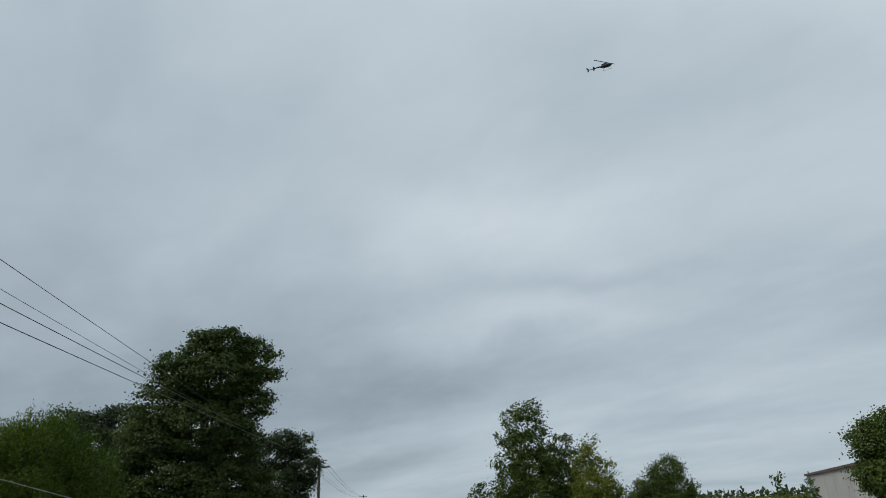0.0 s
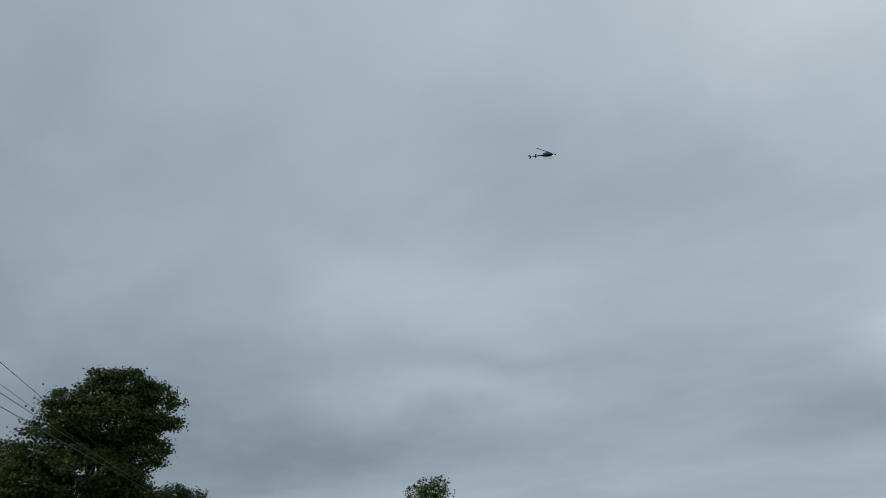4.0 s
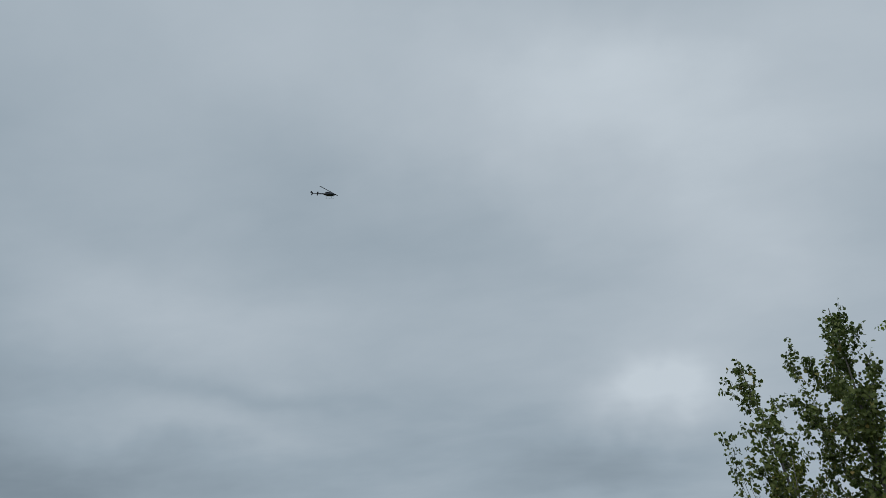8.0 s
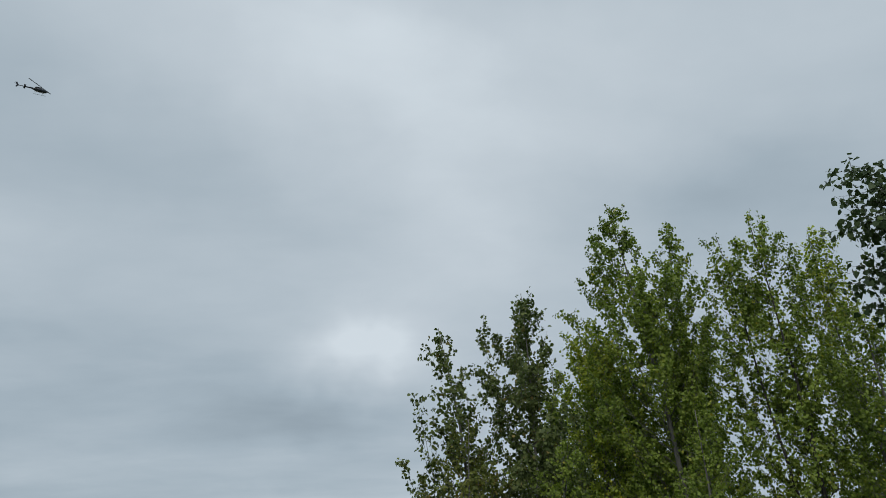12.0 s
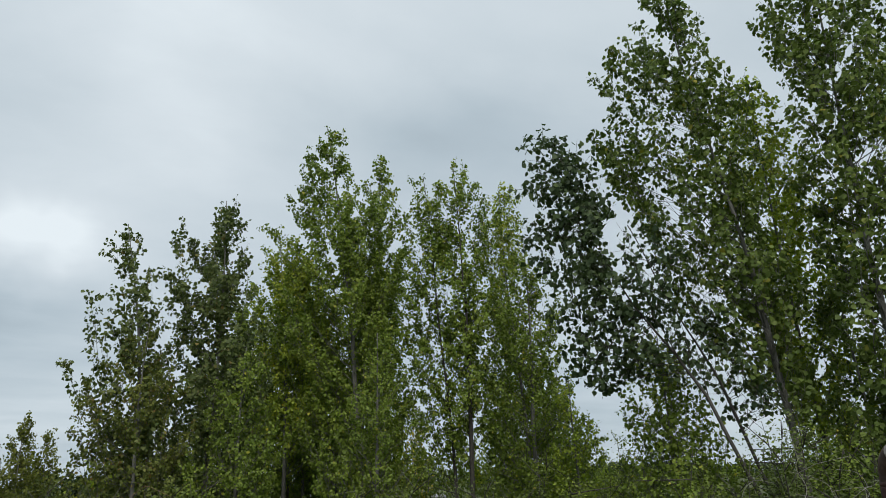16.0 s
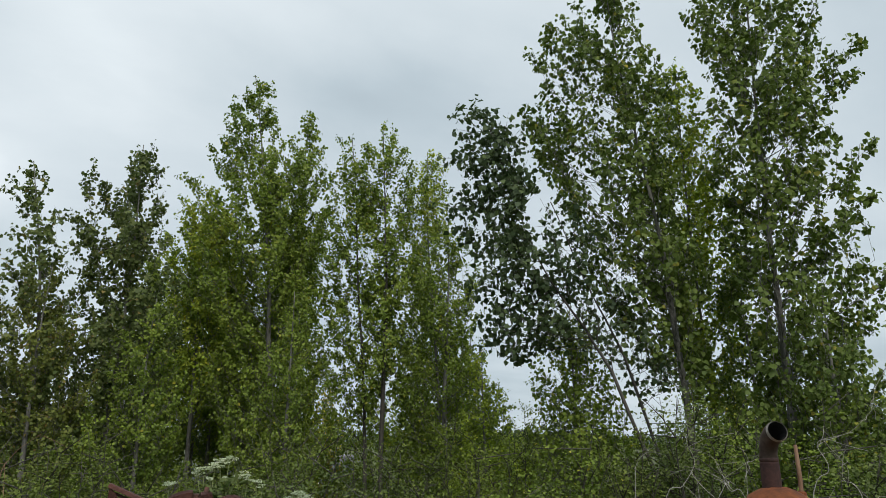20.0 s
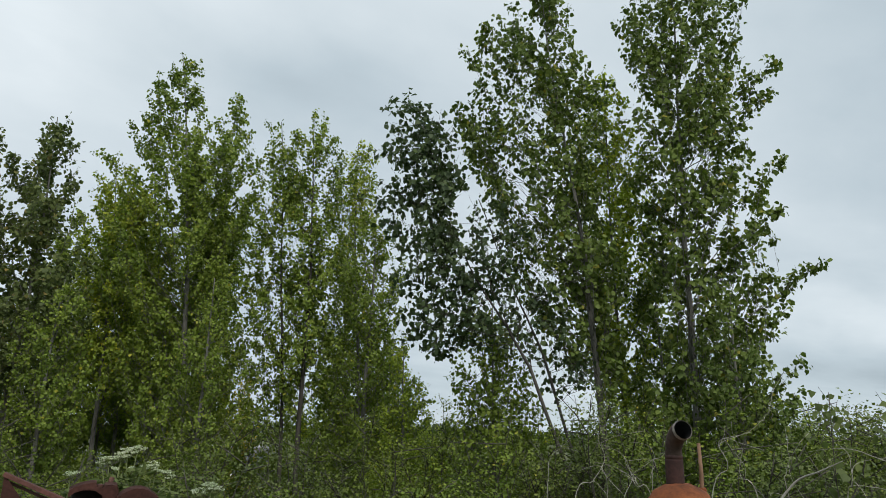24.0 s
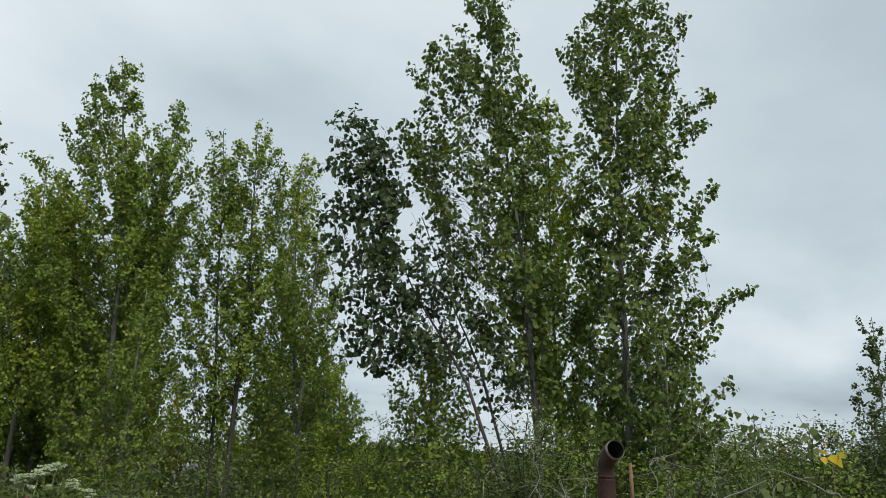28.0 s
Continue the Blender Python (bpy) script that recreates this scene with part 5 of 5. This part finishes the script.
def dead_branch(seed, pts, r0, twigs=6, label="bleached bare dead branch caught in the thicket", name="dead_branch", mat=None, group="dead branches"):
    rnd = random.Random(seed)
    pts = [Vector(p) for p in pts]
    base = Vector((pts[0].x, pts[0].y, 0))
    d = thing(name, base, label, "branch", group)
    jag = [p - base + Vector((rnd.gauss(0, 0.015), rnd.gauss(0, 0.015), rnd.gauss(0, 0.012))) * (i > 0) for i, p in enumerate(pts)]
    path = smooth_path(jag)
    n = len(path)
    tubes("branch", [(path, [r0 * (1 - 0.8 * i / (n - 1)) for i in range(n)])], mat or DEADWOOD, d, "", 7)
    for _ in range(int(twigs * 0.7)):
        p = along_path(path, rnd.uniform(0.35, 0.98))
        q = [p]
        step = Vector((rnd.gauss(0, 0.6), rnd.gauss(0, 0.6), rnd.uniform(-0.9, 1.5))).normalized() * rnd.uniform(0.025, 0.07)
        for _k in range(4):
            q.append(q[-1] + step)
            step = step + Vector((rnd.gauss(0, 0.013), rnd.gauss(0, 0.013), rnd.uniform(-0.018, 0.006)))
        q = smooth_path(q, 3)
        m = len(q)
        tubes("twig", [(q, [max(r0 * 0.45 * (1 - 0.75 * i / m), 0.0012) for i in range(m)])], mat or DEADWOOD, d, "", 5)


dead_branch(901, (foot(63.0, 4.6), at(64.2, -6.0, 4.35), at(65.0, -4.3, 4.3), at(66.8, -2.6, 4.25), at(68.4, -1.7, 4.2), at(70.3, -1.1, 4.15)), 0.0105, 4)
dead_branch(902, (foot(77.0, 4.6), at(75.4, -3.6, 4.4), at(73.8, -1.4, 4.3), at(71.8, -0.4, 4.3), at(71.0, -0.4, 4.3)), 0.0045, 7)
dead_branch(903, (foot(50.0, 4.8), at(51.4, -5.0, 4.7), at(52.9, -3.0, 4.7), at(53.6, -1.4, 4.7), at(53.3, 0.1, 4.7), at(54.0, 1.1, 4.7)), 0.0032, 10)
dead_branch(904, (foot(59.0, 4.8), at(57.6, -4.4, 4.7), at(56.0, -2.8, 4.7), at(55.0, -1.0, 4.7), at(53.2, 0.0, 4.7)), 0.0029, 10)
dead_branch(905, (foot(60.0, 4.6), at(61.4, -4.4, 4.5), at(62.6, -1.8, 4.5), at(62.4, 0.2, 4.5), at(64.0, 1.2, 4.5), at(66.0, 2.6, 4.5)), 0.0032, 11)
dead_branch(906, (foot(66.0, 4.9), at(64.6, -4.2, 4.8), at(63.6, -2.2, 4.8), at(63.8, -0.4, 4.8), at(63.0, -1.0, 4.8)), 0.0029, 10)
dead_branch(907, (foot(48.4, 5.0), at(49.2, -3.8, 4.9), at(49.7, -1.8, 4.9), at(50.4, -0.7, 4.9), at(52.3, -0.8, 4.9)), 0.0027, 2)
dead_branch(908, (foot(69.0, 4.6), at(70.2, -4.6, 4.5), at(70.0, -2.8, 4.4), at(70.9, -1.4, 4.4), at(72.4, -0.9, 4.4)), 0.0032, 5)
dead_branch(910, (foot(68.8, 5.2), at(66.6, -4.0, 5.1), at(66.4, -2.0, 5.1), at(66.9, -0.6, 5.1)), 0.0025, 7)
dead_branch(911, (foot(57.0, 5.2), at(57.4, -3.2, 5.1), at(58.2, -1.0, 5.1), at(60.2, 0.2, 5.1)), 0.0025, 9)
dead_branch(909, (foot(3.6, 5.6), at(3.8, -3.6, 5.5), at(4.6, -1.0, 5.5), at(5.8, 0.6, 5.5)), 0.004, 5, mat=BROWN_STEM, label="dry brown branching weed stem in the undergrowth")


def golden_leaves():
    rng = np.random.default_rng(3)
    s = thing("yellow_leaf_sprig", foot(74.4, 4.6), "sprig with a few large golden yellow leaves among green weeds", "sprig")
    b = Vector(s.location)
    top = at(74.4, 1.05, 4.6) - b
    tubes("stem", [(bent(Vector((0.05, 0, 0)), top, random.Random(5), 0.03, 6), [0.007, 0.006, 0.006, 0.005, 0.004, 0.003, 0.002])], BROWN_STEM, s, "", 5)
    right = Vector((math.cos(radians(74)), -math.sin(radians(74)), 0))
    for i, (x, z, w) in enumerate(((-0.055, 0.01, 0.056), (-0.02, 0.04, 0.044), (0.0, -0.015, 0.056), (0.035, -0.035, 0.062), (0.055, 0.0, 0.042), (-0.035, -0.025, 0.050))):
        p = top + right * x + Vector((0, 0, z))
        ob = leaves("leaf", [p], [(rng.normal() * 0.4, rng.normal() * 0.4, -0.6)], [w], rng, LEAF_GOLD, s, DELTA, fold=0.1, plain=False)


golden_leaves()


# ---- derelict tractor with its exhaust pipe ----
def rusty_tractor():
    d = 2.5
    base = foot(59.2, d)
    t = thing("derelict_tractor", base, "derelict rusty tractor with an upright exhaust pipe, overgrown", "tractor")
    right = Vector((math.cos(radians(59.2)), -math.sin(radians(59.2)), 0))
    t.rotation_euler = (0, 0, math.atan2(right.y, right.x))   # local x to the right, local y away from the eye
    px = -0.012
    # canister at the foot of the pipe
    bm = bmesh.new()
    lathe(bm, ((1.10, 0.085), (1.12, 0.098), (1.375, 0.10), (1.39, 0.107), (1.408, 0.107), (1.422, 0.10), (1.447, 0.083), (1.464, 0.053), (1.472, 0.031)), 28)
    for v in bm.verts:
        v.co.x += px + 0.012
    can = part("muffler", bm, RUST, t, "orange rusted muffler canister", True)
    # pipe: straight, welded collar, elbow, mouth facing the camera
    path = [Vector((px, 0, 1.45)), Vector((px - 0.001, 0, 1.51)), Vector((px, 0, 1.562)), Vector((px + 0.002, -0.004, 1.590)),
            Vector((px + 0.009, -0.018, 1.613)), Vector((px + 0.020, -0.040, 1.630)), Vector((px + 0.034, -0.066, 1.639))]
    vs, fs = tube(path, [0.0265, 0.0265, 0.0268, 0.0275, 0.0288, 0.0300, 0.0305], 22, False)
    vi, fi = tube(path, [0.0235, 0.0235, 0.0240, 0.0250, 0.0262, 0.0275, 0.028], 22, False)
    pipe = raw("exhaust_pipe", vs, fs, RUST_GREY, t, "dark rusty exhaust pipe with a bent mouth", True)
    raw("pipe_bore", vi, [q[::-1] for q in fi], SOOT_AND_SHADE, pipe, "black sooty bore", True)
    end, tang = path[-1], (path[-1] - path[-2]).normalized()
    vl, fl = tube([end - tang * 0.012, end - tang * 0.004, end + tang * 0.001], [0.0315, 0.0318, 0.0307], 22, False)
    n = len(vl)
    vr, fr = tube([end + tang * 0.001, end - tang * 0.006], [0.0307, 0.0280], 22, False)
    raw("pipe_lip", vl + vr, fl + [tuple(i + n for i in q) for q in fr], WORN_METAL, pipe, "worn bright pipe lip", True)
    bm = bmesh.new()
    lathe(bm, ((1.546, 0.0267), (1.549, 0.0285), (1.555, 0.0285), (1.558, 0.0267)), 22, close=False)
    for v in bm.verts:
        v.co.x += px
    part("weld_bead", bm, RUST_DARK, pipe, smooth=True)
    bm = bmesh.new()
    lathe(bm, ((1.452, 0.0285), (1.47, 0.0288), (1.540, 0.0286), (1.545, 0.0280), (1.546, 0.0266)), 22, close=False)
    for v in bm.verts:
        v.co.x += px
    part("sleeve", bm, RUST_MAROON, pipe, "dark red rusted sleeve", True)
    plug = bmesh.new()
    lathe(plug, ((1.50, 0.0236), (1.51, 0.0236)), 22)
    for v in plug.verts:
        v.co.x += px
    part("bore_floor", plug, SOOT_AND_SHADE, pipe)
    # hood, engine and frame under it
    bm = bmesh.new()
    box(bm, (-0.95, -0.05, 0.70), (0.75, 0.55, 1.10), 0.07)
    part("hood", bm, RUST_RED, t, "faded red rusty hood")
    bm = bmesh.new()
    box(bm, (-1.1, 0.05, 0.42), (0.8, 0.45, 0.69), 0.03)
    part("engine_block", bm, RUST_DARK, t)
    bm = bmesh.new()
    box(bm, (0.70, 0.0, 0.50), (0.86, 0.5, 1.12), 0.04)
    grille = part("grille", bm, RUST_RED, t)
    for k in range(6):
        bm = bmesh.new()
        box(bm, (0.862, 0.06, 0.56 + k * 0.085), (0.875, 0.44, 0.60 + k * 0.085), 0.004)
        part("bar", bm, RUST_DARK, grille)
    for x, r, wd in ((0.45, 0.36, 0.16), (-1.25, 0.62, 0.3)):
        for y in (-0.22 - wd / 2, 0.72 + wd / 2):
            bm = bmesh.new()
            lathe(bm, ((-wd / 2, r * 0.6), (-wd / 2, r * 0.88), (-wd * 0.35, r), (wd * 0.35, r), (wd / 2, r * 0.88), (wd / 2, r * 0.6)), 28, "Y", False)
            tyre = part("wheel", bm, TYRE, t, "cracked black tyre", True)
            tyre.location = (x, y, r)
            bm = bmesh.new()
            lathe(bm, ((-wd * 0.4, 0.08), (-wd * 0.38, r * 0.2), (-wd * 0.1, r * 0.3), (-wd * 0.12, r * 0.58), (-wd * 0.48, r * 0.62), (wd * 0.48, r * 0.62), (wd * 0.1, r * 0.3), (wd * 0.4, 0.08)), 24, "Y")
            part("rim", bm, RUST, tyre, smooth=True)
    bm = bmesh.new()
    v, f = tube([Vector((0.45, -0.3, 0.36)), Vector((0.45, 0.25, 0.38)), Vector((0.45, 0.8, 0.36))], [0.05] * 3, 8)
    raw("front_axle", v, f, RUST_DARK, t, "", True)
    v, f = tube([Vector((-1.25, -0.35, 0.62)), Vector((-1.25, 0.25, 0.62)), Vector((-1.25, 0.85, 0.62))], [0.09] * 3, 8)
    raw("rear_axle", v, f, RUST_DARK, t, "", True)
    # thin rusted rod standing beside the pipe
    tubes("rod", [([Vector((0.066, 0.03, 1.05)), Vector((0.066, 0.03, 1.35)), Vector((0.070, 0.03, 1.50)), Vector((0.068, 0.032, 1.598))], [0.0075, 0.0075, 0.007, 0.0055])], BROWN_STEM, t, "thin rusty brown rod", 7)
    bm = bmesh.new()
    lathe(bm, ((1.435, 0.012), (1.44, 0.016), (1.455, 0.016), (1.46, 0.012)), 10)
    for v in bm.verts:
        v.co.x += 0.067
        v.co.y += 0.03
    part("clip", bm, RUST, t)


rusty_tractor()


# ---- rusty implement ----
def sheet(pts, thick):
    """A bent metal sheet: a strip through pairs of edge points, given thickness."""
    bm = bmesh.new()
    rows = [[bm.verts.new(p) for p in pair] for pair in pts]
    for a, b in zip(rows, rows[1:]):
        bm.faces.new((a[0], a[1], b[1], b[0]))
    bmesh.ops.solidify(bm, geom=bm.faces[:], thickness=thick)
    return bm


def rusty_implement():
    d = 3.0
    base = foot(15.5, d)
    t = thing("rusty_implement", base, "old rusty farm implement with bent red-brown sheet metal", "farm implement")
    right = Vector((math.cos(radians(15.5)), -math.sin(radians(15.5)), 0))
    t.rotation_euler = (0, 0, math.atan2(right.y, right.x))
    s = d * radians(1)

    def loc(az, el, back=0.0):
        return Vector(((az - 15.75) * s, back, EYE + d * math.tan(radians(el - 0.12))))
    # slanted angle iron
    a, b = loc(10.75, -2.8), loc(15.7, -5.05)
    bm = bmesh.new()
    ln = (b - a).length
    box(bm, (0, -0.003, -0.014), (ln, 0.003, 0), 0.001)
    box(bm, (0, 0.0035, -0.005), (ln, 0.040, 0.001), 0.001)
    bar = part("angle_iron", bm, RUST_RED, t, "slanted rusty angle iron")
    bar.matrix_basis = Matrix.Translation(a) @ Matrix.Rotation(math.atan2(-(b - a).z, (b - a).x), 4, "Y")
    bm = bmesh.new()
    box(bm, (0.03, 0.02, -0.030), (ln, 0.026, -0.020), 0.001)
    rail = part("rail", bm, RUST_DARK, t, "thin rusty rail")
    rail.matrix_basis = bar.matrix_basis.copy()
    # three-cornered plate under its upper end
    bm = bmesh.new()
    front = [bm.verts.new(loc(az, el, 0.005)) for az, el in ((10.75, -2.9), (10.75, -9.0), (13.4, -9.0), (12.5, -5.2), (11.5, -3.9))]
    bm.faces.new(front)
    bmesh.ops.solidify(bm, geom=bm.faces[:], thickness=0.004)
    part("side_plate", bm, RUST_RED, t)
    # hood plate: flat top with a notch, cut away below; and the domed one beside it
    TOP = ((14.75, -4.05), (15.1, -3.82), (15.6, -3.66), (16.1, -3.56), (16.45, -3.55), (16.52, -3.9), (16.95, -3.92), (17.05, -3.72), (17.5, -3.68), (17.85, -3.75), (17.98, -4.1))
    DOME = ((17.9, -4.5), (18.2, -4.25), (18.6, -4.02), (19.0, -3.9), (19.5, -3.88), (19.9, -4.0), (20.3, -4.25), (20.65, -4.5))
    for edge, back, low in ((TOP, 0.06, 0), (DOME, 0.0, 1)):
        bm = bmesh.new()
        rows = []
        for i, (az, el) in enumerate(edge):
            arch = -4.08 - 0.5 * abs((az - 15.9) / 1.15) ** 3 if (az < 17.05 and not low) else -9.0
            rows.append([bm.verts.new(p) for p in (loc(az, min(arch, el - 0.2), back), loc(az, el - 0.04, back), loc(az, el, back + 0.012), loc(az, el + 0.06, back + 0.10), loc(az, el - 0.3, back + 0.28))])
        for p, q in zip(rows, rows[1:]):
            for j in range(4):
                bm.faces.new((p[j], p[j + 1], q[j + 1], q[j]))
        bmesh.ops.solidify(bm, geom=bm.faces[:], thickness=0.004)
        part("shield", bm, RUST_RED, t, "dented red-brown sheet metal shield")
    # near-black box added behind the cut-away, its colour gives the shade inside
    bm = bmesh.new()
    box(bm, (loc(14.9, 0).x, 0.16, 0.9), (loc(17.6, 0).x, 0.42, EYE + d * math.tan(radians(-4.25))), 0.02)
    part("dark_backing", bm, SOOT_AND_SHADE, t, "near-black box added for the shaded inside")
    # small bolts and lever
    tubes("lever", [([loc(17.2, -6, 0.15), loc(17.3, -4, 0.15), loc(17.5, -3.3, 0.15)], [0.008, 0.008, 0.010])], RUST_DARK, t, "", 7)
    bm = bmesh.new()
    lathe(bm, ((0, 0.016), (0.012, 0.016), (0.016, 0.008)), 6)
    bolt = part("bolt", bm, RUST_DARK, t)
    bolt.location = loc(16.7, -3.98, 0.09)
    # frame and wheels down to the ground
    bm = bmesh.new()
    box(bm, (-0.30, 0.0, 0.55), (0.36, 0.5, 1.12), 0.03)
    part("hopper", bm, RUST_RED, t)
    for x in (-0.26, 0.32):
        for y in (0.04, 0.46):
            bm = bmesh.new()
            box(bm, (x - 0.025, y - 0.025, -0.02), (x + 0.025, y + 0.025, 0.56), 0.004)
            part("leg", bm, RUST_DARK, t)
    for y in (-0.12, 0.62):
        bm = bmesh.new()
        lathe(bm, ((-0.05, 0.33), (-0.05, 0.36), (0.05, 0.36), (0.05, 0.33)), 28, "Y", False)
        w = part("wheel", bm, RUST_DARK, t, "spoked iron wheel")
        w.location = (0.03, y, 0.36)
        for k in range(8):
            q = 2 * math.pi * k / 8
            tubes("spoke", [([Vector((0, 0, 0)), Vector((math.cos(q) * 0.17, 0, math.sin(q) * 0.17)), Vector((math.cos(q) * 0.335, 0, math.sin(q) * 0.335))], [0.012, 0.010, 0.010])], RUST_DARK, w, "", 5)
    tubes("axle", [([Vector((0.03, -0.16, 0.36)), Vector((0.03, 0.25, 0.36)), Vector((0.03, 0.66, 0.36))], [0.02] * 3)], RUST_DARK, t, "", 8)


rusty_implement()


# ---- old truck behind the poplars ----
def old_truck():
    base = foot(21.5, 21)
    t = thing("parked_truck", base, "old grey-blue pickup truck parked behind the poplars", "truck")
    right = Vector((math.cos(radians(21.5)), -math.sin(radians(21.5)), 0))
    t.rotation_euler = (0, 0, math.atan2(right.y, right.x))
    bm = bmesh.new()
    box(bm, (-3.0, 0, 0.45), (2.4, 1.75, 0.98), 0.08)
    part("body", bm, TRUCK_PAINT, t)
    bm = bmesh.new()
    vs = [bm.verts.new(p) for p in ((-1.52, 0.08, 0.98), (0.0, 0.08, 0.98), (0.0, 1.67, 0.98), (-1.52, 1.67, 0.98), (-1.48, 0.14, 1.60), (-0.05, 0.14, 1.60), (-0.05, 1.6, 1.60), (-1.48, 1.6, 1.60))]
    for q in ((0, 1, 5, 4), (1, 2, 6, 5), (2, 3, 7, 6), (3, 0, 4, 7), (0, 3, 2, 1), (4, 5, 6, 7)):
        bm.faces.new([vs[i] for i in q])
    bmesh.ops.bevel(bm, geom=bm.edges[:], offset=0.03, segments=2, affect="EDGES")
    cab = part("cab", bm, TRUCK_PAINT, t)
    bm = bmesh.new()
    box(bm, (-1.50, 0.10, 1.60), (-0.03, 1.64, 1.635), 0.012)
    part("roof", bm, ROOF_METAL, cab, "pale grey roof edge")
    bm = bmesh.new()
    box(bm, (-1.36, 0.085, 1.36), (-1.08, 0.125, 1.45), 0.008)
    part("pale_panel", bm, CAN_GREY, cab, "small pale grey panel")
    bm = bmesh.new()
    box(bm, (-0.92, 0.075, 1.08), (-0.2, 0.13, 1.48), 0.012)
    part("window", bm, GLASS, cab, "dark reflecting side window")
    bm = bmesh.new()
    box(bm, (0.0, 0.05, 0.98), (2.4, 1.7, 1.24), 0.05)
    part("bed_cover", bm, ROOF_METAL, t, "grey metal bed cover")
    for x in (-2.2, 1.4):
        for y in (0.02, 1.52):
            bm = bmesh.new()
            lathe(bm, ((0.0, 0.2), (0.0, 0.32), (0.03, 0.36), (0.18, 0.36), (0.21, 0.32), (0.21, 0.2)), 24, "Y")
            w = part("wheel", bm, TYRE, t, "black tyre", True)
            w.location = (x, y, 0.36)
            bm = bmesh.new()
            lathe(bm, ((-0.01, 0.19), (0.005, 0.19), (0.03, 0.1), (0.02, 0.03)), 18, "Y")
            part("hubcap", bm, CHROME, w, "dull chrome hubcap", True)
    for x in (-3.06, 2.46):
        bm = bmesh.new()
        box(bm, (x - 0.05, 0.05, 0.45), (x + 0.05, 1.7, 0.6), 0.02)
        part("bumper", bm, CHROME, t)


old_truck()
